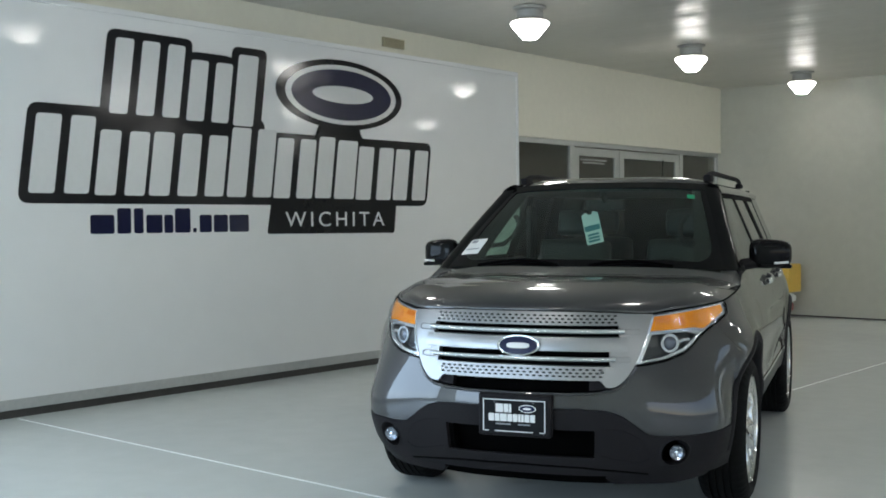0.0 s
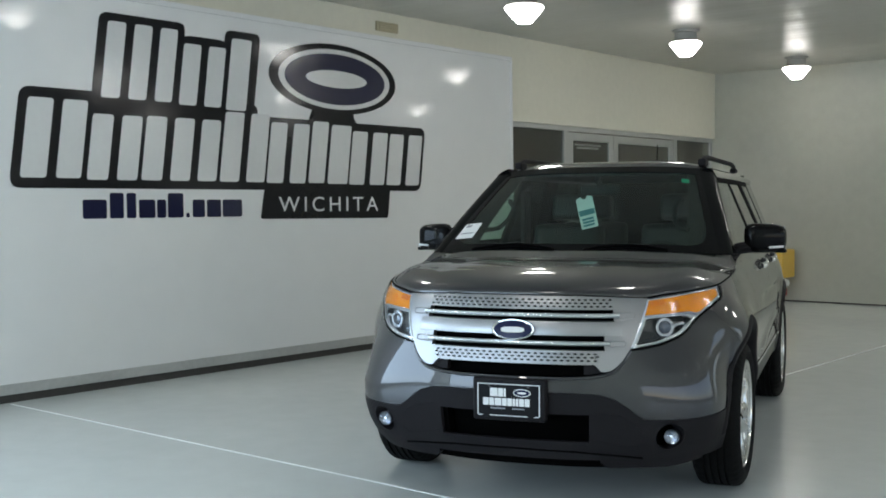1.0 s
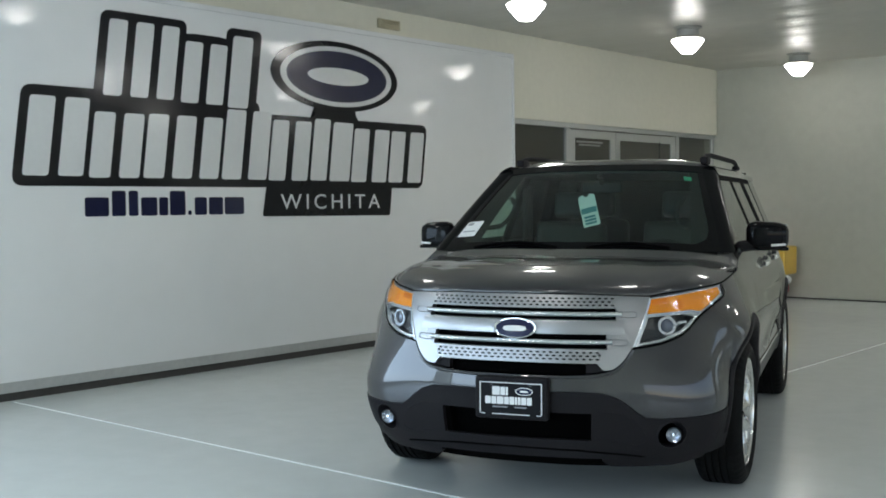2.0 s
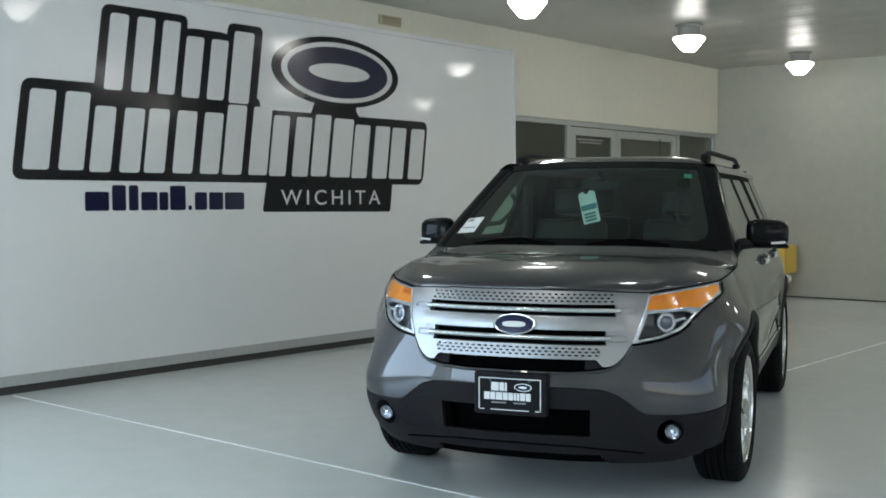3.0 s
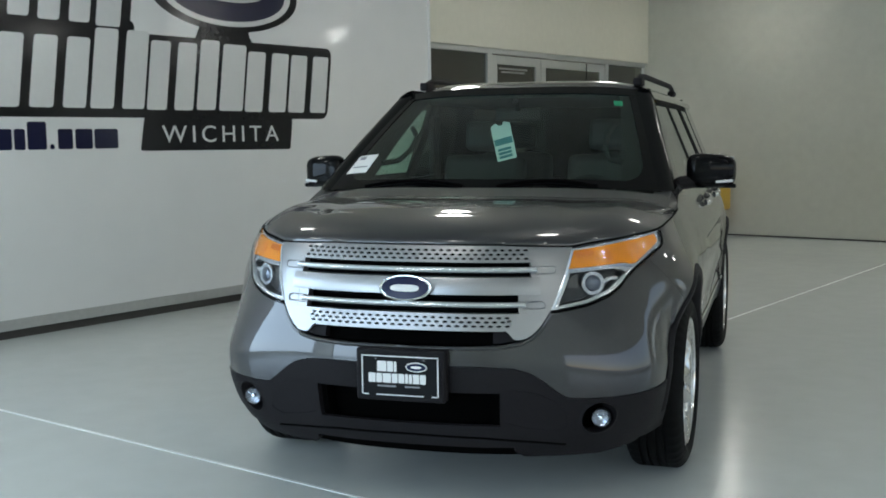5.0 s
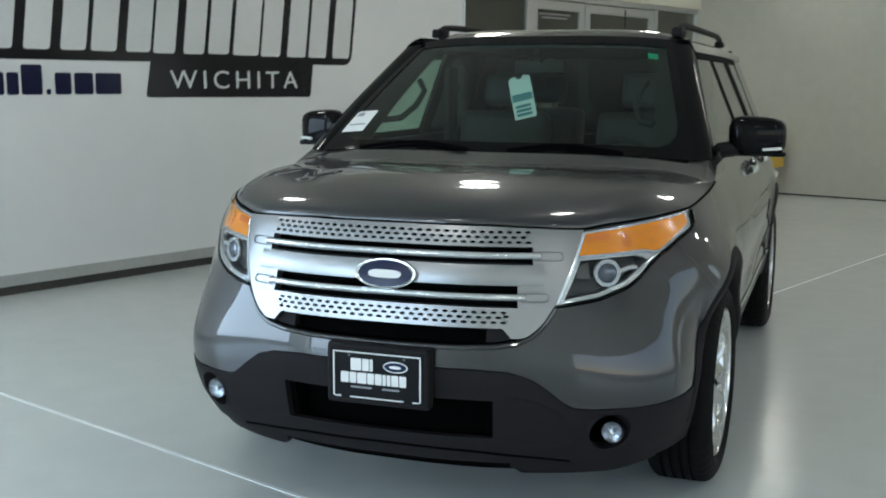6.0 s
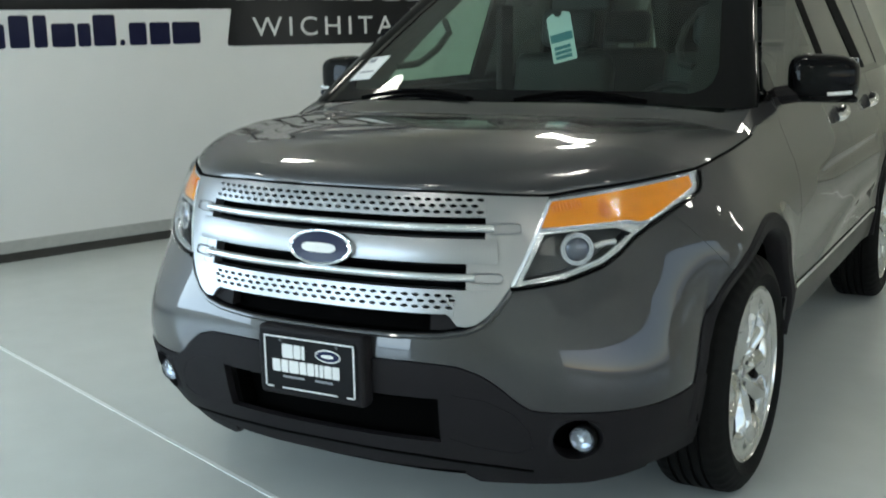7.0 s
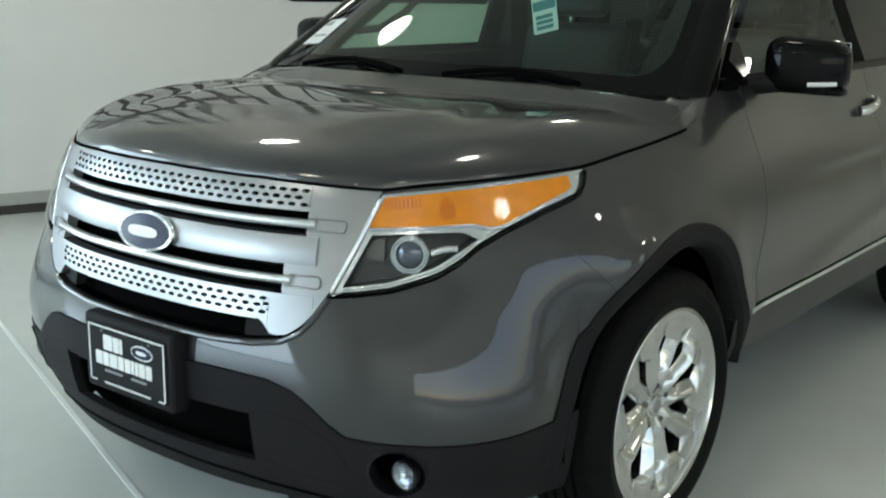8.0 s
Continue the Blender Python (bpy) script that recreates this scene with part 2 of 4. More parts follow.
        s, e = p + (a - p).normalized() * r, p + (b - p).normalized() * r
        for k in range(seg + 1):
            t = k / seg
            out.append((1 - t) ** 2 * s + 2 * t * (1 - t) * p + t * t * e)
    return out


def slab(outline, depth, place, bm=None):
    """A flat plate of a 2D outline; place maps (a, b, height) into space."""
    bm = bm or bmesh.new()
    lo = [bm.verts.new(place(p[0], p[1], 0)) for p in outline]
    hi = [bm.verts.new(place(p[0], p[1], depth)) for p in outline]
    n = len(lo)
    for i in range(n):
        bm.faces.new((lo[i], lo[(i + 1) % n], hi[(i + 1) % n], hi[i]))
    bmesh.ops.triangulate(bm, faces=[bm.faces.new(hi), bm.faces.new(lo)])
    return bm


def oval(ca, cb, ra, rb, n=48):
    return [(ca + ra * math.cos(2 * math.pi * k / n), cb + rb * math.sin(2 * math.pi * k / n)) for k in range(n)]


def structure(ob, label, category):
    return tagged(ob, label, category, kind="structure")


def thing(name, label, category, m=None, group=""):
    ob = new(name)
    ob.empty_display_size = 0.2
    if m is not None:
        ob.matrix_world = m
    return tagged(ob, label, category, group)


# ---------------------------------------------------------------- the showroom shell
def room():
    fl = part("floor", box(WALL_U - 0.2, RIGHT_U + 0.2, DOOR_V - 0.2, BACK_V + 0.2, -0.15, 0.0), M["floor"])
    structure(fl, "pale glossy epoxy showroom floor with thin joints", "floor")
    for name, b in (("floor_joint", (WALL_U + 0.15, RIGHT_U, -0.844, -0.826)), ("floor_joint", (-0.452, -0.440, 3.6, BACK_V))):
        part(name, box(b[0], b[1], b[2], b[3], -0.004, 0.0025), M["seam"], fl)
    # sign wall with the storefront opening
    wl = bmesh.new()
    t = WALL_U - 0.22
    for b in ((DOOR_V, SIDE_FILL[0], 0, CEIL), (SIDE_FILL[0], SIDE_FILL[1], 0, 0.35), (SIDE_FILL[0], SIDE_FILL[1], 2.85, CEIL), (SIDE_FILL[1], 5.70, 0, CEIL), (5.70, 11.04, 2.494, CEIL)):
        box(t, WALL_U, b[0], b[1], b[2], b[3], bm=wl)
    structure(part("wall_west", wl, M["wall"]), "cream painted wall behind the sign board", "wall")
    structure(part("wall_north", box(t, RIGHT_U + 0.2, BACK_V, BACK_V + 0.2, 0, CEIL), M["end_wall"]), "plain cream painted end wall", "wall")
    we = box(RIGHT_U, RIGHT_U + 0.2, DOOR_V, BACK_V, 0, 0.25)
    box(RIGHT_U, RIGHT_U + 0.2, DOOR_V, BACK_V, 2.35, CEIL, bm=we)
    cuts = [DOOR_V] + [e for w in EAST_FILL for e in w] + [BACK_V]
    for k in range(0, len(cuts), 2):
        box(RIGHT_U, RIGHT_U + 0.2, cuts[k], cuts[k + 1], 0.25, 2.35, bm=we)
    structure(part("wall_east", we, M["wall"]), "cream painted side wall, unseen, with openings for added fill light", "wall")
    sw = bmesh.new()
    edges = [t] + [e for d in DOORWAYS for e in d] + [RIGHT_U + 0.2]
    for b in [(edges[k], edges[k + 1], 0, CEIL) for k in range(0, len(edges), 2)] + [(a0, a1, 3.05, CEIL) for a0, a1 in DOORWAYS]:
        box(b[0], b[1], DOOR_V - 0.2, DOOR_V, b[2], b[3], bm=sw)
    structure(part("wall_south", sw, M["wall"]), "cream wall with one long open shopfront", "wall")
    # ribbed ceiling
    rows = []
    n = 1000
    for i in range(n + 1):
        y = DOOR_V + (BACK_V - DOOR_V) * i / n
        z = CEIL + 0.0042 * math.sin(2 * math.pi * y / 0.66) + 0.0009 * math.sin(2 * math.pi * y / 0.22)
        rows.append([(t, y, z), (RIGHT_U + 0.2, y, z)])
    bm = grid(rows)
    solid(bm, (0, 0, 0.1))
    structure(part("ceiling", bm, M["ceiling"], angle=70, flat_area=99), "glossy grey ribbed metal ceiling", "ceiling")
    bb = part("baseboard", box(WALL_U + 0.05, RIGHT_U, BACK_V - 0.012, BACK_V, 0, 0.02, 0.003), M["dark_base"])
    structure(bb, "thin dark strip at the foot of the end wall", "baseboard")
    gr = part("ground", box(-400, 400, -400, 400, -0.35, -0.155), M["yard"])
    structure(gr, "unseen ground outside the showroom, kept pale to soften reflections", "ground")


def storefront():
    """Aluminium shopfront in the sign wall: fixed lights beside a pair of glazed doors."""
    u0, u1 = WALL_U - 0.11, WALL_U - 0.05
    ob = thing("door_1", "aluminium framed glass storefront with a pair of doors", "door")
    ob["kind"] = "structure"
    for a, b in ((5.70, 5.76), (6.91, 7.00), (9.82, 9.91), (10.99, 11.04)):
        part("frame_post", box(u0, u1, a, b, 0, 2.494, 0.004), M["alu"], ob)
    part("frame_head", box(u0, u1 + 0.01, 5.70, 11.04, 2.432, 2.494, 0.004), M["alu"], ob)
    part("frame_sill", box(u0, u1, 5.76, 10.99, 0, 0.06, 0.004), M["alu"], ob)
    for a, b in ((5.76, 6.91), (9.91, 10.99)):
        part("pane", box(u0 + 0.025, u0 + 0.033, a, b, 0.06, 2.432), M["pane"], ob, shadow=False)
    for a, b, hand in ((7.01, 8.12, 1), (8.13, 9.81, -1)):
        bm = box(u0 + 0.01, u1 - 0.01, a, a + 0.12, 0.02, 2.42, 0.003)
        box(u0 + 0.01, u1 - 0.01, b - 0.11, b, 0.02, 2.42, 0.003, bm=bm)
        box(u0 + 0.01, u1 - 0.01, a + 0.12, b - 0.11, 2.315, 2.42, 0.003, bm=bm)
        box(u0 + 0.01, u1 - 0.01, a + 0.12, b - 0.11, 0.02, 0.25, 0.003, bm=bm)
        lf = part("door_leaf", bm, M["alu"], ob)
        part("pane", box(u0 + 0.025, u0 + 0.033, a + 0.12, b - 0.11, 0.25, 2.315), M["pane"], lf, shadow=False)
        if hand > 0:
            for z, y0, y1 in ((2.265, a + .17, b - .30), (2.225, a + .22, b - .36)):
                part("notice_bar", box(u0 + 0.035, u0 + 0.037, y0, y1, z - .012, z + .012), M["print_pale"], lf, "pale printed notice on the glass")
        y = b - 0.06 if hand > 0 else a + 0.06
        part("pull_handle", tube([(u1 + 0.0, y, 0.95), (u1 + 0.05, y, 0.97), (u1 + 0.05, y, 1.25), (u1, y, 1.27)], 0.012), M["alu"], lf)
    # dim lobby behind the glass
    lob = bmesh.new()
    box(-8.2, -8.0, 4.5, 12.2, 0, 3.0, bm=lob)
    box(-8.0, WALL_U - 0.23, 4.5, 4.7, 0, 3.0, bm=lob)
    box(-8.0, WALL_U - 0.23, 12.0, 12.2, 0, 3.0, bm=lob)
    structure(part("wall_lobby", lob, M["brown"]), "dim brown lobby wall behind the glass doors", "wall")
    structure(part("ceiling_lobby", box(-8.2, WALL_U - 0.23, 4.5, 12.2, 3.0, 3.1), M["blind"]), "dim lobby ceiling", "ceiling")
    structure(part("floor_lobby", box(-8.2, WALL_U - 0.23, 4.5, 12.2, -0.15, -0.01), M["brown"]), "brown lobby floor", "floor")


def sign_board():
    """Glossy board on the sign wall, with cut vinyl shapes in place of the trade name."""
    u = PANEL_U
    lean = Matrix.Translation((u, 0, 0)) @ Matrix.Rotation(radians(-0.5), 4, "Y") @ Matrix.Translation((-u, 0, 0))
    ob = thing("sign_board", "glossy white wall board with a black and white dealer sign", "sign", lean)
    v0, v1, zt = -3.3, 5.60, 3.225
    part("board", box(WALL_U, u, v0, v1, 0.12, zt, 0.006), M["board"], ob)
    part("top_trim", box(u, u + 0.02, v0, v1 + 0.02, zt - 0.035, zt + 0.012, 0.004), M["board"], ob, "white trim along the top")
    part("end_trim", box(WALL_U, u + 0.02, v1, v1 + 0.025, 0.12, zt - 0.036, 0.004), M["board"], ob, "white end trim")
    part("base_rail", box(u, u + 0.012, v0, v1 + 0.02, 0.062, 0.143, 0.004), M["rail"], ob, "grey rail along the foot")
    part("kick_strip", box(WALL_U, u - 0.004, v0, v1, 0.0, 0.12), M["dark_base"], ob, "dark recessed foot strip")
    k = 0.135                                           # slant of the lettering

    def put(depth0):
        return lambda a, b, h: (u + depth0 + h, a, b)

    def sl(a0, a1, b0, b1, r, depth):
        d = k * (b1 - b0)
        return slab(rounded([(a0, b0), (a1, b0), (a1 + d, b1), (a0 + d, b1)], r), depth, put(0.0))

    # black backing shapes
    for a0, a1, b0, b1, r, d in ((-0.775, 3.95, 1.635, 2.315, 0.10, 0.004), (-0.765, 1.60, 1.70, 2.42, 0.09, 0.0045), (-0.06, 0.79, 2.30, 3.072, 0.08, 0.005), (0.68, 1.33, 2.30, 2.97, 0.18, 0.0055), (1.22, 1.625, 2.25, 3.068, 0.07, 0.006)):
        part("name_backing", sl(a0, a1, b0, b1, r, d), M["vinyl_black"], ob, "black backing of the name")
    part("badge_neck", slab(rounded([(2.24, 2.26), (3.06, 2.26), (2.94, 2.34), (2.94, 2.52), (2.40, 2.52), (2.40, 2.34)], 0.06), 0.0065, put(0.0)), M["vinyl_black"], ob)
    part("badge_backing", slab(oval(2.70, 2.735, 0.87, 0.345, 64), 0.0075, put(0.0)), M["vinyl_black"], ob, "black oval backing")
    part("badge_rim", slab(oval(2.71, 2.733, 0.766, 0.295, 64), 0.010, put(0.0)), M["vinyl_white"], ob, "white oval rim")
    part("badge_field", slab(oval(2.71, 2.733, 0.69, 0.25, 64), 0.0125, put(0.0)), M["vinyl_navy"], ob, "navy oval field")
    part("badge_bar", slab(oval(2.71, 2.735, 0.42, 0.085, 40), 0.0145, put(0.0)), M["vinyl_white"], ob, "plain white bar on the badge")
    part("town_backing", slab(rounded([(1.70, 1.365), (3.43, 1.352), (3.47, 1.66), (1.755, 1.66)], 0.03), 0.005, put(0.0)), M["vinyl_black"], ob, "black backing of the town name")
    # white bars: plain stems in the place of each character of the name
    for a0, a1, b0, b1, n in ((.035, .725, 2.377, 3.005, 3), (.80, 1.255, 2.365, 2.90, 2), (1.312, 1.541, 2.35, 3.0, 1),
                              (-.686, -.165, 1.715, 2.338, 2), (-.111, .36, 1.705, 2.24, 2), (.404, 1.185, 1.707, 2.25, 3), (1.228, 1.745, 1.705, 2.335, 2),
                              (1.775, 2.26, 1.70, 2.27, 2), (2.304, 2.513, 1.705, 2.306, 1), (2.56, 2.83, 1.70, 2.283, 1), (2.86, 3.37, 1.695, 2.235, 2), (3.41, 3.915, 1.695, 2.23, 2)):
        gap = 0.085
        w = (a1 - a0 - gap * (n - 1)) / n
        for q in range(n):
            part("letter_bar", sl(a0 + q * (w + gap), a0 + q * (w + gap) + w, b0, b1, 0.03, 0.0105), M["vinyl_white"], ob)
    # navy bars of the web line
    for a0, a1, b1 in ((-0.19, 0.03, 1.545), (0.06, 0.19, 1.60), (0.22, 0.31, 1.60), (0.34, 0.50, 1.545), (0.52, 0.61, 1.545), (0.63, 0.79, 1.60), (0.82, 0.855, 1.43),
                       (0.89, 1.02, 1.545), (1.045, 1.20, 1.545), (1.22, 1.44, 1.545)):
        part("web_bar", slab(rounded([(a0 + 0.04, 1.39), (a1 + 0.04, 1.39), (a1 + 0.04, b1), (a0 + 0.04, b1)], 0.02), 0.004, put(0.0)), M["vinyl_navy"], ob)
    cu = bpy.data.curves.new("town_name", "FONT")
    cu.body, cu.size, cu.extrude, cu.space_character, cu.align_x, cu.align_y = "WICHITA", 0.205, 0.001, 1.36, "CENTER", "CENTER"
    tx = new("town_name", cu)
    dg = bpy.context.evaluated_depsgraph_get()
    me = bpy.data.meshes.new_from_object(tx.evaluated_get(dg))
    bpy.data.objects.remove(tx)
    turn = Matrix.Translation((u + 0.0075, 2.60, 1.492)) @ Matrix(((0, 0, 1, 0), (1.24, 0, 0, 0), (0, 1, 0, 0), (0, 0, 0, 1)))
    rest = bmesh.new()
    rest.from_mesh(me)
    seen = set()
    for v in list(rest.verts):
        if v in seen:
            continue
        stack, island = [v], {v}
        while stack:
            for e in stack.pop().link_edges:
                for w in e.verts:
                    if w not in island:
                        island.add(w)
                        stack.append(w)
        seen |= island
        one = bmesh.new()
        new_v = {w: one.verts.new(turn @ w.co) for w in island}
        for fc in {fc for w in island for fc in w.link_faces}:
            one.faces.new([new_v[w] for w in fc.verts])
        part("letter", one, M["vinyl_white"], ob)
    rest.free()


def lamp():
    ob = thing("ceiling_lamp", "opal glass schoolhouse lamp on a grey fitter", "ceiling lamp", group="ceiling lamps")
    part("canopy", lathe([(0.001, 0.0), (0.16, 0.0), (0.16, -0.014), (0.12, -0.03), (0.001, -0.03)], 32), M["fitter"], ob)
    part("fitter", lathe([(0.118, -0.03), (0.126, -0.04), (0.128, -0.10), (0.136, -0.112), (0.172, -0.130), (0.174, -0.138), (0.001, -0.139)], 36), M["fitter"], ob)
    part("shade", lathe([(0.165, -0.1395), (0.179, -0.1415), (0.187, -0.150), (0.187, -0.162), (0.168, -0.190), (0.078, -0.293), (0.066, -0.301), (0.001, -0.304)], 40), M["shade"], ob, "glowing opal glass shade")
    return ob


def lamps():
    first = lamp()
    places = [(u, v) for u in LAMP_U for v in LAMP_V]
    first.matrix_world = pose(places[0][0], places[0][1], CEIL - 0.006)
    for u, v in places[1:]:
        copy_thing(first, pose(u, v, CEIL - 0.006))


def wall_vent():
    ob = thing("wall_vent", "small cream louvred vent high on the wall", "vent")
    y, z = 3.50, 3.348
    part("frame", box(WALL_U, WALL_U + 0.03, y - 0.165, y + 0.165, z - 0.05, z + 0.05, 0.008), M["vent"], ob)
    for i in range(4):
        part("slat", box(WALL_U + 0.03, WALL_U + 0.05, y - 0.14, y + 0.14, z - 0.038 + i * 0.021, z - 0.026 + i * 0.021, 0.003), M["vent"], ob)


def floor_machine():
    """Red and yellow cleaning machine at the end wall."""
    ob = thing("floor_machine", "red floor cleaning machine with a yellow tank, by the end wall", "cleaning machine", pose(-3.50, 10.66, 0, 0, 0, 0))
    part("chassis", box(-0.38, 0.18, -0.24, 0.24, 0.09, 0.22, 0.03, 3), M["red"], ob)
    part("mast", box(-0.38, 0.06, -0.22, 0.22, 0.20, 0.80, 0.03, 3), M["red"], ob)
    part("tank", box(0.065, 0.30, -0.24, 0.22, 0.38, 0.80, 0.03, 3), M["yellow"], ob, "yellow tank")
    part("hose_fitting", lathe([(0.001, -0.11), (0.05, -0.11), (0.065, -0.08), (0.065, 0.06), (0.04, 0.11), (0.001, 0.11)], 20, "x", (0.24, -0.14, 0.31)), M["white_plastic"], ob, "white plastic fitting")
    for x in (-0.3, 0.1):
        for y in (-0.17, 0.17):
            part("caster", lathe([(0.02, -0.02), (0.045, -0.02), (0.05, -0.01), (0.05, 0.01), (0.045, 0.02), (0.02, 0.02)], 16, "x", (x, y, 0.05)), M["rubber"], ob)


room()
storefront()
sign_board()
lamps()
wall_vent()
floor_machine()


# ---------------------------------------------------------------- the car: its outer skin
# Car coordinates: origin on the floor under the front axle, front towards -y. s runs along the plan outline from the nose's middle, z is height.
OUTLINE = [(0, -.985), (.25, -.972), (.45, -.926), (.63, -.846), (.78, -.71), (.885, -.51), (.955, -.25), (.985, .05), (.990, .5), (.99, 1.2), (.985, 2.2), (.975, 2.9),
           (.95, 3.4), (.90, 3.75), (.75, 3.95), (.4, 4.03), (0, 4.05)]


def spline(pts, n=24):
    q = [Vector((-pts[1][0], pts[1][1]))] + [Vector(p) for p in pts] + [Vector((-pts[-2][0], pts[-2][1]))]
    out = []
    for i in range(1, len(q) - 2):
        a, b, c, d = q[i - 1:i + 3]
        for k in range(n):
            t = k / n
            out.append(0.5 * (2 * b + (c - a) * t + (2 * a - 5 * b + 4 * c - d) * t * t + (3 * b - a - 3 * c + d) * t ** 3))
    out.append(q[-2])
    return np.array([tuple(v) for v in out])


C = spline(OUTLINE)
S = np.concatenate([[0], np.cumsum(np.hypot(*np.diff(C, axis=0).T))])
TAN = np.gradient(C, S, axis=0)
TAN /= np.linalg.norm(TAN, axis=1)[:, None]
NRM = np.c_[TAN[:, 1], -TAN[:, 0]]


def fine(xs, ys):
    """A smooth table through a few values."""
    x = np.linspace(xs[0], xs[-1], 200)
    y = np.interp(x, xs, ys)
    k = np.ones(13) / 13
    y2 = np.convolve(np.pad(y, 6, mode="reflect", reflect_type="odd"), k, mode="valid")
    return x, y2


ZF, DF = fine([.16, .26, .34, .42, .52, .62, .70, .80, .90, .98, 1.04, 1.08, 1.16], [.15, .07, .035, .015, 0, .0, .015, .035, .06, .085, .11, .14, .22])
ZS, DS = fine([.16, .30, .38, .46, .55, .65, .74, .81, .88, .98, 1.06, 1.12, 1.18, 1.24], [.055, .03, .020, .012, .004, .012, .002, -.008, -.005, .015, .051, .078, .095, .118])
ZC, DC = fine([.16, .26, .36, .45, .57, .68, .84, 1.0], [.2, .45, .85, 1, 1, .75, .2, 0])


def sy(y):
    return float(np.interp(y, C[S > 0.9, 1], S[S > 0.9]))


def sx(x):
    return float(np.interp(x, C[S < 1.3, 0], S[S < 1.3]))


SC0, SC1 = sx(.62), sy(-.25)


def hull(s, z, off=0.0):
    a, g = abs(s), (1 if s >= 0 else -1)
    w = min(1, max(0, (a - SC0) / (SC1 - SC0)))
    w = w * w * (3 - 2 * w)
    d = (1 - w) * np.interp(z, ZF, DF) + w * np.interp(z, ZS, DS) - off - .082 * math.exp(-((a - .92) / .27) ** 2) * np.interp(z, ZC, DC)
    d -= .034 * math.exp(-((a - 1.33) / .24) ** 2 - ((z - .84) / .13) ** 2)
    if a > 1.2:
        yy = float(np.interp(a, S, C[:, 1]))
        for yc in (0.0, 2.87):
            q = (math.hypot(yy - yc, z - .402) - .495) / .055
            d -= .012 * math.exp(-q * q) * w
        if .8 < yy < 2.6:                               # shoulder crease and lower scallop of the doors
            k = min(1, max(0, (yy - .85) / .35)) * min(1, max(0, (2.6 - yy) / .25))
            if z < .935:
                d += .016 * k * min(1, (.935 - z) / .03) * math.exp(-(.935 - z) / .07)
            zl = .600 + .10 * min(1, max(0, (yy - 1.0) / .9))
            d -= .011 * k * math.exp(-((z - zl) / .045) ** 2)
    x = np.interp(a, S, C[:, 0]) - np.interp(a, S, NRM[:, 0]) * d
    y = np.interp(a, S, C[:, 1]) - np.interp(a, S, NRM[:, 1]) * d
    return Vector((g * x, y, z))


def outward(s):
    a, g = abs(s), (1 if s >= 0 else -1)
    return Vector((g * np.interp(a, S, NRM[:, 0]), np.interp(a, S, NRM[:, 1]), 0))


def curve(*pts):
    """A function of s through (s, z) pairs; even about the middle."""
    xs, ys = [p[0] for p in pts], [p[1] for p in pts]
    return lambda s: float(np.interp(abs(s), xs, ys))


def skin(s0, s1, lower, upper, step=0.02, rows=14, off=0.0, thick=0.012, bm=None, extra=()):
    """A panel of the skin between two height curves, with turned-in edges."""
    n = max(2, int(abs(s1 - s0) / step))
    ss = sorted(set([s0 + (s1 - s0) * i / n for i in range(n + 1)] + [e for e in extra if min(s0, s1) < e < max(s0, s1)]), reverse=s1 < s0)
    grid_rows = []
    for s in ss:
        lo, hi = lower(s), upper(s)
        hi = max(hi, lo + 0.0005)
        zs = [lo + (hi - lo) * j / rows for j in range(rows + 1)]
        at = off if callable(off) else (lambda z: off)
        col = [hull(s, lo, at(lo) - thick)] + [hull(s, z, at(z)) for z in zs] + [hull(s, hi, at(hi) - thick)]
        grid_rows.append(col)
    first = [hull(ss[0], p.z, at(p.z) - thick) for p in grid_rows[0]]
    last = [hull(ss[-1], p.z, at(p.z) - thick) for p in grid_rows[-1]]
    return grid([first] + grid_rows + [last], bm=bm)


GAP = 0.004
EDGE = curve((.0, .678), (.25, .680), (.38, .687), (.45, .699), (.50, .724), (.53, .755), (.564, .803), (.69, 1.031))          # outer border of the grille
LAMP_LOW = curve((.564, .803), (.64, .812), (.718, .824), (.826, .856), (.88, .884), (.929, .917), (1.0, .949), (1.106, .986), (1.2, 1.012), (1.234, 1.027), (1.259, 1.073))
LAMP_TOP = curve((.564, .803), (.69, 1.031), (.965, 1.054), (1.259, 1.073))
CLAD_TOP = curve((0, .602), (.30, .602), (.42, .596), (.49, .575), (.54, .542), (.58, .508), (.62, .484), (.68, .480), (.80, .482), (1.0, .490), (1.18, .497))
HOOD_EDGE = curve((0, 1.052), (.35, 1.051), (.69, 1.040), (.80, 1.052), (.965, 1.062), (1.259, 1.080), (1.405, 1.098), (1.548, 1.110), (1.742, 1.128), (1.90, 1.165), (2.1, 1.19))
ARCH_Y, ARCH_Z, ARCH_R, ARCH_IN = 0.0, 0.402, 0.495, 0.432


def arch(y_c, r):
    def f(s):
        y = float(np.interp(abs(s), S, C[:, 1])) - y_c
        return ARCH_Z + math.sqrt(max(0.0, r * r - y * y)) if abs(y) < r else -1.0
    return f


FRONT_ARCH, REAR_ARCH = arch(ARCH_Y, ARCH_R), arch(2.87, ARCH_R)
SEAM_A = curve((1.085, .978), (1.16, .90), (1.25, .815), (1.33, .742), (1.40, .70))     # joint of bumper and wing


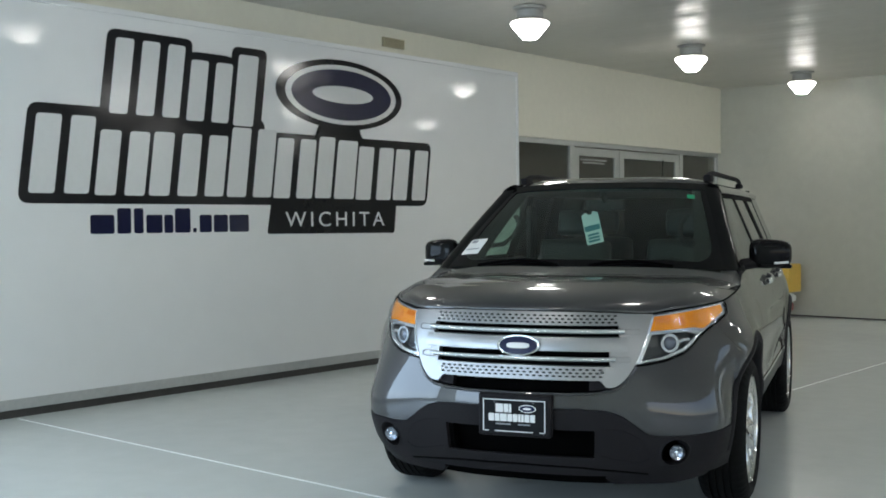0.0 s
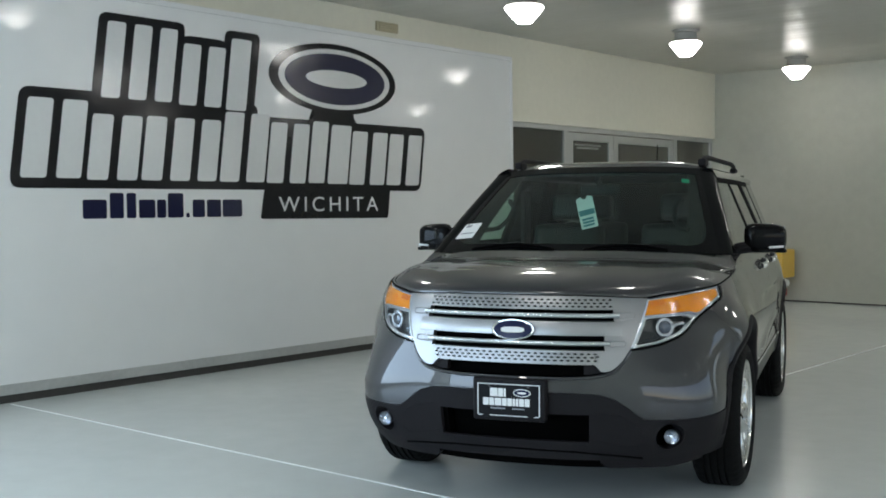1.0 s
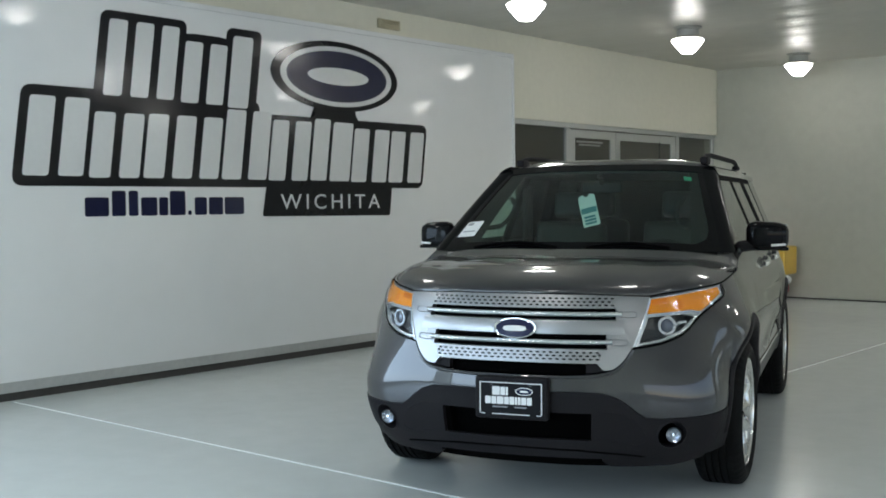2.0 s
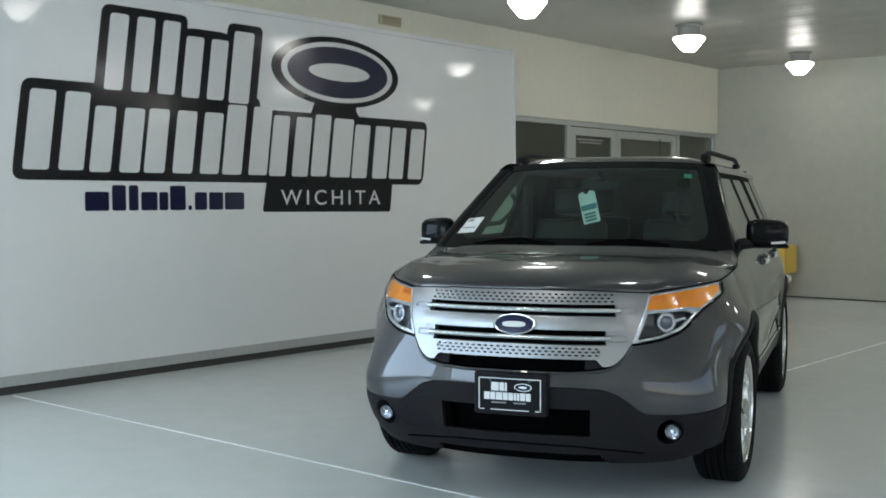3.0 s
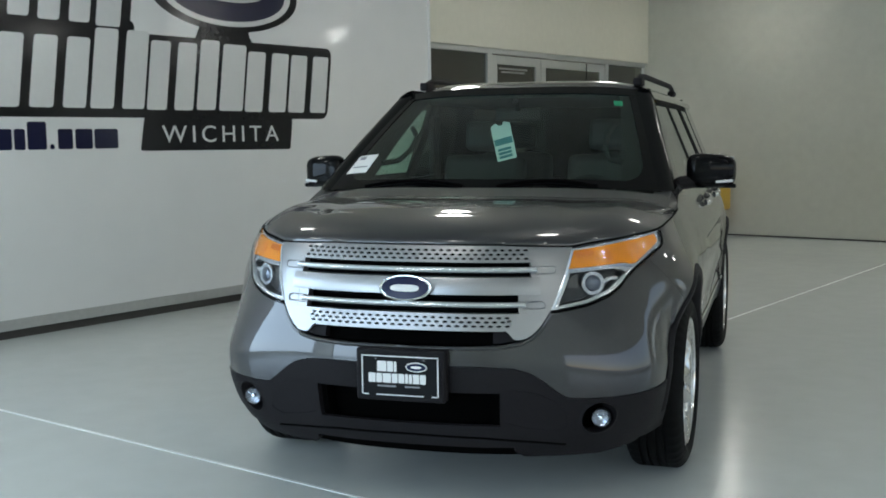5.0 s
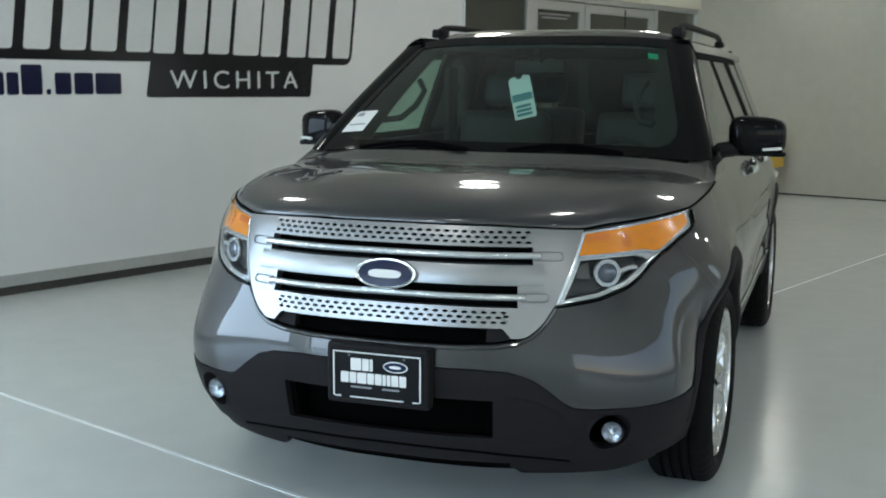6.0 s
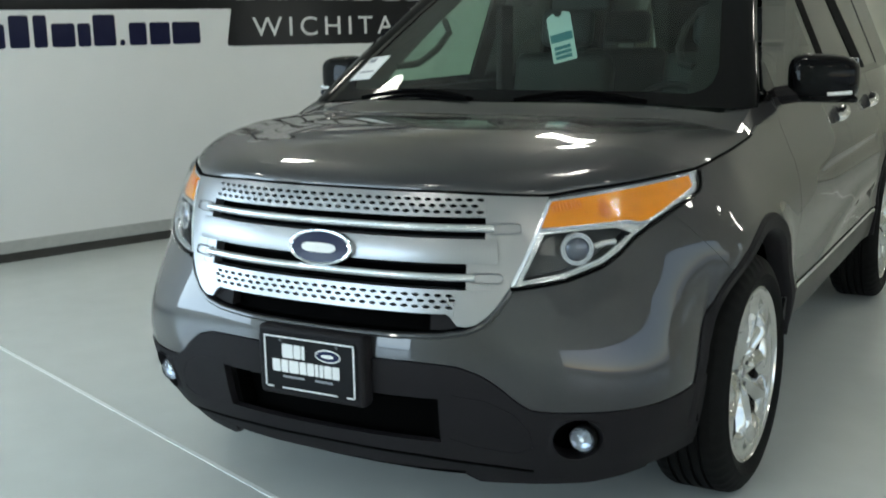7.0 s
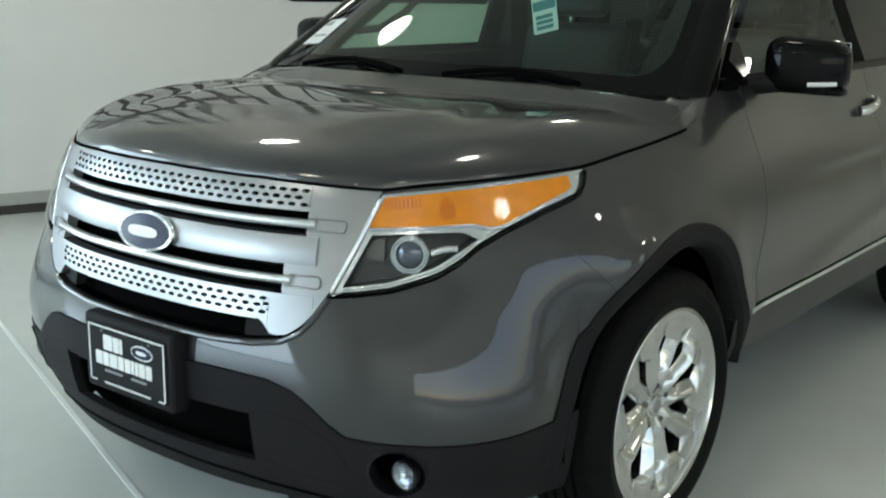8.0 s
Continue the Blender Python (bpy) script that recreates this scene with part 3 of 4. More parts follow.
def body_panels(car):
    p = M["paint"]
    # black inner shell, seen in the panel gaps only, where it paints their shade
    sh = bmesh.new()
    for g in (1, -1):
        skin(0, g * sy(-.44), lambda s: .22, lambda s: min(1.03, HOOD_EDGE(s) - .02), 0.05, 12, -0.075, 0.002, sh)
        skin(g * sy(.46), g * sy(2.42), lambda s: .50, lambda s: 1.20, 0.08, 10, -0.02, 0.002, sh)
        skin(g * sy(3.32), g * 6.38, lambda s: .30, lambda s: 1.11, 0.08, 10, -0.02, 0.002, sh)
        skin(g * 1.27, g * sy(.46), lambda s: max(FRONT_ARCH(s), SEAM_A(s)) + .01, lambda s: HOOD_EDGE(s) - .02, 0.04, 8, -0.02, 0.002, sh)
    part("inner_shell", sh, M["black_gap"], car, "black inner shell that shades the panel gaps")
    # painted bumper cover

    def bump_top(s):
        a = abs(s)
        if a < .564:
            return EDGE(a) - GAP
        if a < 1.085:
            return LAMP_LOW(a) - GAP
        return SEAM_A(a) - .0015

    ex = [g * e for g in (1, -1) for e in (.40, .45, .50, .53, .564, .62, .68, 1.085)]
    s_arch = 1.335
    part("front_bumper", skin(-s_arch, s_arch, lambda s: max(CLAD_TOP(s), FRONT_ARCH(s)) + .002, bump_top, 0.018, 16, 0, 0.015, extra=ex), p, car)
    part("bumper_lip", tube([hull(s, EDGE(s) - .012, -.002) for s in [-.57 + 1.14 * k / 90 for k in range(91)]], 0.0085, 10), p, car, "raised lip round the grille")
    for g in (1, -1):
        part("wing", skin(g * 1.085, g * sy(.545), lambda s: max(SEAM_A(s) if abs(s) < 1.40 else 0, FRONT_ARCH(s) + .002, .545), lambda s: (LAMP_LOW(s) if abs(s) < 1.259 else min(HOOD_EDGE(s), 1.15)) - GAP, 0.015, 16, 0, 0.02,
                          extra=[g * e for e in (1.259, 1.40)]), p, car)
        d = part("front_door", skin(g * sy(.5475), g * sy(1.66), lambda s: .565, lambda s: 1.215, 0.05, 44, 0, 0.02), p, car)
        handle(d, g, 1.57)
        d = part("rear_door", skin(g * sy(1.6625), g * sy(2.56), lambda s: max(.565, REAR_ARCH(s) + .002), lambda s: 1.215, 0.03, 44, 0, 0.02), p, car)
        handle(d, g, 2.42)
        part("rear_quarter", skin(g * sy(2.565), g * 6.375, lambda s: max(.50, REAR_ARCH(s) + .002), lambda s: 1.215, 0.05, 16, 0, 0.02), p, car)
        part("chrome_strip", skin(g * sy(.49), g * sy(2.36), lambda s: max(.545, REAR_ARCH(s)), lambda s: max(.560, REAR_ARCH(s) + .0005), 0.05, 4, 0.006, 0.02), M["chrome"], car, "bright strip along the sill")
        rows = []
        for k in range(31):
            y = .40 + 2.06 * k / 30
            top = hull(g * sy(y), .543, 0.0)
            rows.append([top + Vector((-g * q, 0, z - .543)) for q, z in ((.03, .543), (0, .543), (.004, .52), (.012, .46), (.03, .41), (.07, .385), (.20, .375))])
        part("sill", grid(rows), M["sill"], car, "charcoal plastic sill, lightened for the floor's reflection")
        part("rear_bumper", skin(g * sy(3.30), g * 6.375, lambda s: .28, lambda s: .498, 0.06, 8, 0.0, 0.03), M["clad"], car, "charcoal plastic lower bumper")
        for yc in (ARCH_Y, 2.87):
            wheel_arch(car, g, yc)


def handle(door, g, y):
    z = 1.075
    h = part("door_handle", bmesh.new(), M["chrome"], door, "chrome pull handle")
    pts = []
    for k in range(9):
        t = k / 8
        q = hull(g * sy(y - 0.09 + 0.18 * t), z + 0.03 * t, 0.012 + 0.03 * math.sin(math.pi * t) ** 0.5)
        pts.append(q)
    bm = tube(pts, 0.014, 10, flat=1.3)
    bm.to_mesh(h.data)
    bm.free()
    smooth(h.data)


def wheel_arch(car, g, yc):
    """Charcoal lip round the wheel opening and the dark liner behind it."""
    rows, liner = [], []
    a0, a1 = (radians(0), radians(185 if yc < 1 else 178))
    n = 44
    for i in range(n + 1):
        a = a0 + (a1 - a0) * i / n
        row, lin = [], []
        for k, (r, off) in enumerate(((ARCH_R + .004, -0.01), (ARCH_R, 0.004), (ARCH_R - .012, 0.010), (0.45, 0.012), (ARCH_IN + .008, 0.006), (ARCH_IN, -0.006), (ARCH_IN - 0.005, -0.05))):
            if r > ARCH_IN:
                r = ARCH_IN + (r - ARCH_IN) * min(1, max(.2, a / radians(17)))
            y, z = yc + r * math.cos(a), ARCH_Z + r * math.sin(a)
            row.append(hull(g * sy(y), max(.24, z), off))
        rows.append(row)
        for x in (0.93, 0.55):
            r = ARCH_IN + 0.012
            lin.append((g * x, yc + r * math.cos(a), max(.25, ARCH_Z + r * math.sin(a))))
        liner.append(lin)
    part("arch_trim", grid(rows), M["clad"], car, "charcoal wheel arch trim")
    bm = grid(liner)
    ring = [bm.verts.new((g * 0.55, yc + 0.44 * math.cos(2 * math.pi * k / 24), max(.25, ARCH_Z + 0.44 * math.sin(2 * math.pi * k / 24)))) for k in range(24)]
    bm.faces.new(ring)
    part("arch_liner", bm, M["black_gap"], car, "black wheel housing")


# ---------------------------------------------------------------- bonnet, cabin, roof
def hood(car):
    nu, nv = 64, 56
    sF = 0.99                                       # where the front edge becomes the side edge
    s_back = sy(.12)

    def front(a):
        s = a * sF
        return hull(s, HOOD_EDGE(s), 0.0)

    def back(a):
        x = a * .85
        return Vector((x, .088 + .125 * a * a, 1.219 - .040 * a * a * a * a))

    def side(g, v):
        s = sF + (s_back - sF) * min(1, v / 0.84)
        q = hull(g * s, HOOD_EDGE(s), 0.0)
        if v > 0.84:
            t = (v - 0.84) / 0.16
            q = q.lerp(back(g), t)
        return q

    c00, c10, c01, c11 = front(-1), front(1), back(-1), back(1)
    rows = []
    for j in range(nv + 1):
        v = (j / nv) ** 1.35
        row = []
        for i in range(nu + 1):
            u = i / nu
            a = 2 * u - 1
            p = (1 - v) * front(a) + v * back(a) + (1 - u) * side(-1, v) + u * side(1, v) - ((1 - u) * (1 - v) * c00 + u * (1 - v) * c10 + (1 - u) * v * c01 + u * v * c11)
            crown = max(0.0, 1 - abs(a) ** 6)
            p.z += 0.162 * v ** 0.5 * (1 - v) * crown
            p.z += 0.026 * math.exp(-((abs(a) - 0.76) / 0.17) ** 2) * (1 - abs(a) ** 8) * min(1, v * 3.5) * (1 - v) ** 0.6
            w = 0.40 + 0.13 * (1 - v)
            k = min(1, max(0, (w + 0.06 - abs(p.x)) / 0.12))
            p.z += 0.006 * k * k * (3 - 2 * k) * min(1, v * 3.0) * min(1, (1 - v) * 3)
            row.append(p)
        rows.append(row)
    bm = grid(rows)
    solid(bm, (0, 0.004, -0.02))
    part("hood", bm, M["paint"], car, angle=50)
    # gap strip under the hood's front edge
    part("hood_gap", tube([hull(s, HOOD_EDGE(s) - .004, .0005) for s in [-1.75 + 3.5 * k / 120 for k in range(121)]], 0.0042, 6), M["black_gap"], car, "dark gap round the hood")
    part("hood_seal", skin(-sy(.1), sy(.1), lambda s: HOOD_EDGE(s) - .022, lambda s: HOOD_EDGE(s) - .004, 0.03, 2, -0.022, 0.002), M["black_gap"], car, "black seal under the hood edge")


WS_TOP_Y, WS_TOP_Z = 0.94, 1.71


def ws_low(a):
    x = a * .825
    return Vector((x, .141 + .135 * a * a, 1.215 - .022 * a ** 4))


def ws_top(a):
    x = a * .612
    return Vector((x, WS_TOP_Y + .08 * a * a, WS_TOP_Z - .02 * a ** 4))


def ws(a, v, off=0.0):
    p = ws_low(a).lerp(ws_top(a), v)
    n = Vector((a * .25, -.75, .62)).normalized()
    return p + n * (0.030 * math.sin(math.pi * v) * (1 - .6 * a * a) + off)


def side_x(z, y=1.3):
    return .872 - max(0, z - 1.215) * .405 - max(0, y - 2.2) * .03


def cabin(car):
    p = M["paint"]
    rows = [[ws(-1 + 2 * i / 24, j / 14) for i in range(25)] for j in range(15)]
    part("windshield", grid(rows), M["screen"], car, "green tinted windshield", shadow=False)
    # black frit at the foot of the glass and the cowl
    bm = grid([[ws(-1 + 2 * i / 24, j / 4 * 0.07, 0.003) for i in range(25)] for j in range(5)])
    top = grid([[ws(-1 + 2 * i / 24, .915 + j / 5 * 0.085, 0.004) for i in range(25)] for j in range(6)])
    # Gloss black strip at the glass's top edge, darker than the roof paint.
    part("top_band", top, M["gloss_black"], car, "dark band along the top of the windshield")
    for g in (1, -1):
        rows = []
        for j in range(25):
            v = .07 + .845 * j / 24
            q = max(0, (.27 - v) / .20)                # the clear part has rounded lower corners
            a0 = .930 - .11 * (1 - math.sqrt(1 - q * q))
            rows.append([ws(g * (a0 + (1 - a0) * i / 5), v, 0.003) for i in range(6)])
        grid(rows, bm=bm)
    part("windshield_border", bm, M["gloss_black"], car, "black band round the windshield")
    rows = [[(q[0], q[1] + k * .034, q[2] - .010 * (k in (0, 3)) - .004 * k) for q in [(a * .85, .084 + .128 * a * a, 1.207 - .04 * a ** 4) for a in [-1 + 2 * i / 24 for i in range(25)]]] for k in range(4)]
    part("cowl", grid(rows), M["dash"], car, "black cowl panel")
    # roof: front edge, crown, rear
    rows = []
    for j in range(29):
        v = j / 28
        row = []
        for i in range(33):
            a = -1 + 2 * i / 32
            half = .635 - .01 * v
            x = a * half
            y0 = WS_TOP_Y + .08 * a * a + .004
            y = y0 + (3.75 - y0) * v
            z = WS_TOP_Z - .012 + .054 * min(1, v / .075) ** .62 - .03 * max(0, v - .55) / .45 - .045 * abs(a) ** 5
            row.append((x, y, z))
        rows.append(row)
    bm = grid(rows)
    solid(bm, (0, 0, -0.025))
    part("roof", bm, p, car, angle=50)
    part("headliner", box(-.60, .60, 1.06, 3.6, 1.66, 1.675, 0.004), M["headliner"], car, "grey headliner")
    for g in (1, -1):
        # A-pillar: between the glass edge and the side window
        rows = []
        for j in range(19):
            v = j / 18
            e = ws(g, v)
            e2 = Vector((g * min(side_x(e.z), .875), e.y + .10 - .02 * v, e.z + .004))
            mid = e.lerp(e2, .5) + Vector((g * .028, -.03, .004))
            q0 = e + Vector((-g * .03, .0, .004))
            cols = [q0 - Vector((0, -.03, .02)), q0, e + Vector((g * .006, -.008, .006)), e.lerp(mid, .55) + Vector((g * .006, -.004, 0)), mid, mid.lerp(e2, .6) + Vector((g * .006, 0, 0)), e2, e2 + Vector((-g * .05, .01, 0))]
            rows.append(cols)
        part("a_pillar", grid(rows), M["gloss_black"], car, "black windshield pillar", angle=60)
        # fill between wing, pillar and door
        rows = []
        for k in range(11):
            y = .10 + .46 * k / 10
            s = sy(y)
            lo = hull(g * s, min(HOOD_EDGE(s), 1.15) - .03, -0.004)
            t = min(1, max(0, (y - .10) / .18))
            hi = Vector((g * (.875 - .004 * t), y, 1.135 + .062 * t + .04 * max(0, y - .28) / .28 * .5))
            rows.append([lo, lo.lerp(hi, .5) + Vector((g * .008, 0, .004)), hi, hi + Vector((-g * .08, 0, 0))])
        part("wing_corner", grid(rows), p, car)
        # side glass, rails and pillars of the doors
        def sg(y, z, off=0.0):
            return Vector((g * (side_x(z, y) + off), y, z))

        def pane(name, lo, hi, mat, off, label="", z0=1.210, z1=1.645):
            rows = []
            for j in range(9):
                z = z0 + (z1 - z0) * j / 8
                t = j / 8
                ya, yb = lo[0] + (lo[1] - lo[0]) * t, hi[0] + (hi[1] - hi[0]) * t
                rows.append([sg(ya + (yb - ya) * i / 6, z, off) for i in range(7)])
            bm = grid(rows)
            if mat not in (M["privacy"], M["side_glass"]):
                solid(bm, (-g * 0.02, 0, 0))
            return part(name, bm, mat, car, label, shadow=mat is not M["side_glass"])
        pane("front_window", (.42, 1.10), (1.60, 1.55), M["side_glass"], 0.0, "green tinted front door window")
        pane("mirror_sail", (.44, .60), (.66, .64), M["gloss_black"], 0.004, "black mirror mount", z1=1.34)
        pane("rear_window", (1.73, 1.68), (2.44, 2.22), M["privacy"], 0.0, "tinted rear door window")
        pane("quarter_window", (2.74, 2.50), (3.25, 3.15), M["privacy"], 0.0, "tinted quarter window")
        pane("b_pillar", (1.60, 1.55), (1.73, 1.68), M["seal"], 0.002, "black door pillar")
        pane("c_pillar", (2.44, 2.22), (2.74, 2.50), M["seal"], 0.004, "black rear pillar")
        pane("d_pillar", (3.25, 3.15), (3.80, 3.72), p, 0.004)
        part("belt_trim", grid([[sg(.44 + 2.8 * i / 20, 1.206 + .018 * k, .007 if k in (0, 1) else 0) for i in range(21)] for k in range(3)]), M["gloss_black"], car, "black trim under the windows")
        part("window_frame", grid([[sg(1.08 + 2.1 * i / 20, 1.612 + .018 * k, .006 if k in (0, 1) else 0.002) for i in range(21)] for k in range(3)]), M["seal"], car, "black trim above the windows")
        # roof side rail of the body
        rows = []
        for i in range(31):
            y = 1.0 + 2.75 * i / 30
            z = 1.64
            lo = sg(y, z, 0.012)
            top = Vector((g * .62, y, 1.712 if y < 2.5 else 1.712 - .02 * (y - 2.5)))
            rows.append([lo + Vector((-g * .02, 0, -.012)), lo, lo.lerp(top, .4) + Vector((g * .016, 0, .008)), lo.lerp(top, .75) + Vector((g * .012, 0, .006)), top])
        part("roof_side", grid(rows), p, car, angle=60)
        # roof rack rail
        pts = [Vector((g * .60, 1.16, 1.728)), Vector((g * .60, 1.20, 1.748)), Vector((g * .60, 1.30, 1.770)), Vector((g * .60, 1.45, 1.777))] + [Vector((g * .60, 1.45 + .2 * k, 1.778)) for k in range(1, 8)] + [Vector((g * .60, 3.0, 1.765)), Vector((g * .60, 3.12, 1.73))]
        rail = part("roof_rail", tube(pts, 0.016, 10), M["clad"], car, "black roof rail")
        part("rail_foot", box(g * .60 - .024, g * .60 + .024, 1.15, 1.30, 1.715, 1.760, 0.012, 3), M["clad"], rail)
        part("rail_foot", box(g * .60 - .022, g * .60 + .022, 2.95, 3.12, 1.715, 1.750, 0.012, 3), M["clad"], rail)
        wing_mirror(car, g)
    # tailgate
    rows = [[(-.62 + 1.24 * i / 16, 3.74 + .22 * (1 - j / 8) - .10 * abs(-1 + 2 * i / 16) ** 3, 1.13 + .58 * j / 8) for i in range(17)] for j in range(9)]
    part("rear_glass", grid(rows), M["privacy"], car, "tinted rear glass", shadow=False)
    part("antenna", tube([(.0, 3.035, 1.735), (.0, 3.04, 1.80), (0, 3.05, 1.955)], 0.004, 6), M["gloss_black"], car, "short black antenna")


def wing_mirror(car, g):
    m = part("wing_mirror", bmesh.new(), M["gloss_black"], car, "black wing mirror housing")
    bm = bmesh.new()
    cx, cy, cz = 1.02, .72, 1.293
    rows = []
    for j in range(15):
        ph = -math.pi / 2 + math.pi * j / 14
        row = []
        for i in range(28):
            th = 2 * math.pi * i / 28
            e = lambda c, q: math.copysign(abs(c) ** q, c)
            x = .118 * e(math.cos(ph), .55) * e(math.cos(th), .55)
            y = .075 * e(math.cos(ph), .6) * e(math.sin(th), .7)
            z = .088 * e(math.sin(ph), .55)
            z *= 1 - .18 * (x / .118 + 1) / 2 * (1 if z > 0 else -.2)
            if y > 0:
                y *= .55
            row.append((g * (cx + x), cy + y + .05 * (x / .118) * .5, cz + z))
        rows.append(row)
    grid(rows, close_u=True, bm=bm)
    bmesh.ops.remove_doubles(bm, verts=bm.verts[:], dist=1e-5)
    bmesh.ops.recalc_face_normals(bm, faces=bm.faces[:])
    bm.to_mesh(m.data)
    bm.free()
    smooth(m.data, 60)
    part("mirror_arm", tube([(g * .85, .65, 1.225), (g * .92, .68, 1.235), (g * .985, .70, 1.248)], 0.045, 10, flat=.75), M["clad"], m, "matte black arm")
    part("mirror_skull_cap", box(g * 1.035 - .105, g * 1.035 + .105, .685, .74, 1.204, 1.226, 0.010, 3), M["gloss_black"], m, "matte black lower shell")
    part("side_repeater", tube([(g * (1.035 + .108 * t), .641 + .012 * t + .045 * t * t, 1.236 + .006 * t) for t in (.12, .3, .5, .66, .80)], 0.0065, 8), M["white_mark"], m, "clear turn signal strip")
    m.location.z = -0.012
    part("mirror_glass", box(g * 1.035 - .095, g * 1.035 + .09, .765, .77, 1.233, 1.358, 0.002, 1), M["mirror"], m, "mirror glass")


# ---------------------------------------------------------------- nose: grille, lamps, cladding
def front_cladding(car):
    c = M["clad"]
    bm = bmesh.new()
    low = lambda s: .280
    FS, FZ, FR = .735, .402, .062                      # fog lamp recess
    f0, f1, z0, z1 = FS - .085, FS + .085, .325, .464
    skin(-.37, .37, low, lambda s: .372, 0.03, 6, 0.004, 0.03, bm)
    skin(-.37, .37, lambda s: .503, lambda s: CLAD_TOP(s) - .001, 0.03, 8, 0.004, 0.03, bm)
    for g in (1, -1):
        skin(g * .37, g * f0, low, lambda s: CLAD_TOP(s) - .001, 0.015, 14, 0.004, 0.03, bm)
        skin(g * f0, g * f1, low, lambda s: z0, 0.02, 4, 0.004, 0.03, bm)
        skin(g * f0, g * f1, lambda s: z1, lambda s: CLAD_TOP(s) - .001, 0.02, 2, 0.004, 0.03, bm)
        skin(g * f1, g * sy(-.40), lambda s: max(low(s), FRONT_ARCH(s) if float(np.interp(abs(s), S, C[:, 1])) > -.36 else 0), lambda s: max(.2801, CLAD_TOP(s) - .001), 0.02, 14, 0.004, 0.03, bm)
        rows = []
        for r in range(7):
            row = []
            for k in range(48):
                a = 2 * math.pi * k / 48
                ca, sa = math.cos(a), math.sin(a)
                q = 1 / max(abs(ca), abs(sa))
                ox, oz = .085 * ca * q, (z1 - z0) / 2 * sa * q
                ix, iz = FR * ca, FR * sa
                if r < 4:
                    t = r / 3
                    s, z, off = FS + ox + (ix - ox) * t, (z0 + z1) / 2 * (1 - t) + FZ * t + oz + (iz - oz) * t, 0.004 + (0.006 if r == 3 else 0)
                else:
                    t = (r - 3) / 3
                    s, z, off = FS + ix * (1 - .12 * t), FZ + iz * (1 - .12 * t), 0.010 - .065 * t
                row.append(hull(g * s, z, off))
            rows.append(row)
        grid(rows, close_u=True, bm=bm)
        fog(car, g, FS, FZ)
    part("front_cladding", bm, c, car, "charcoal textured lower bumper")
    # lower intake with bars and a raised border; its back sheet paints the shade inside
    it = part("lower_intake", skin(-.38, .38, lambda s: .36, lambda s: .51, 0.05, 3, -0.12, 0.002), M["black_gap"], car, "lower air intake with its shade painted black")
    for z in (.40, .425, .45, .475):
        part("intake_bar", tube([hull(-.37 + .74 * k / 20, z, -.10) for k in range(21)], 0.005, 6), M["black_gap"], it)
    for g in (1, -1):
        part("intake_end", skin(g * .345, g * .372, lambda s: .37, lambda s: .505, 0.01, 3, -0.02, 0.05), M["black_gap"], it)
    # Thin black bar on the surface, painting a moulded groove's shade.
    gz = curve((0, .326), (.30, .322), (.55, .302), (.64, .292))
    part("lower_groove", tube([hull(s, gz(s), .0035) for s in [-.63 + 1.26 * k / 50 for k in range(51)]], 0.0045, 6), M["black_gap"], car, "black strip painting the shade of a groove in the lower bumper")
    for g in (1, -1):
        line = [(.395, .385), (.47, .365), (.58, .352), (.625, .372), (.615, .42), (.575, .47), (.50, .505), (.41, .515)]
        part("moulded_line", tube([hull(g * a, z, .0035) for a, z in line], 0.0022, 6), M["clad"], car, "faint moulded line")
        part("wheel_deflector", skin(g * .43, g * .99, curve((.43, .262), (.47, .236), (.80, .236), (.99, .262)), lambda s: .2795, 0.02, 4, -0.004, 0.025), M["clad"], car, "black rubber deflector")


def fog(car, g, s, z):
    n = Vector((0, -1, 0))
    c = hull(g * (s + .024), z - .004, -0.018)
    m = Matrix.Translation(c) @ n.to_track_quat("Z", "Y").to_matrix().to_4x4()
    f = part("fog_lamp", lathe([(0.001, -.02), (.042, -.02), (.045, .0), (.045, .018), (.043, .022), (.0415, .016), (.040, -.008), (.001, -.012)], 28), M["lamp_black"], car, "round fog lamp")
    f.matrix_local = m @ Matrix.Scale(0.80, 4)
    part("reflector", lathe([(.001, .004), (.018, .006), (.032, .010), (.0425, .0165)], 11), M["fog_bowl"], f, "bright faceted reflector", angle=4)
    part("bulb_shield", lathe([(.001, .020), (.008, .019), (.011, .013), (.011, .006)], 16), M["chrome"], f)
    part("lens", lathe([(.001, .034), (.02, .032), (.038, .025), (.044, .019)], 28), M["clear"], f, "clear lens", shadow=False)


def perforated(s_max, z0, z1, rows, pitch, off=0.0):
    """A strip with staggered oval holes that really go through."""
    bm = bmesh.new()
    h = (z1 - z0) / rows
    n = int(round(2 * s_max / pitch))
    pitch = 2 * s_max / n
    for j in range(rows):
        zc = z0 + h * (j + .5)
        shift = pitch / 2 if j % 2 else 0
        for i in range(n if not shift else n - 1):
            sc = -s_max + pitch * (i + .5) + shift
            ring_out, ring_in, ring_deep = [], [], []
            for k in range(16):
                a = 2 * math.pi * k / 16
                ca, sa = math.cos(a), math.sin(a)
                q = 1 / max(abs(ca), abs(sa))
                ring_out.append(hull(sc + pitch / 2 * ca * q, zc + h / 2 * sa * q, off))
                ring_in.append(hull(sc + pitch * .33 * ca, zc + h * .30 * sa, off))
                ring_deep.append(hull(sc + pitch * .31 * ca, zc + h * .28 * sa, off - .008))
            grid([ring_out, ring_in, ring_deep], close_u=True, bm=bm)
        if shift:
            for g in (1, -1):
                a, b = (s_max - pitch / 2, s_max) if g > 0 else (-s_max, -s_max + pitch / 2)
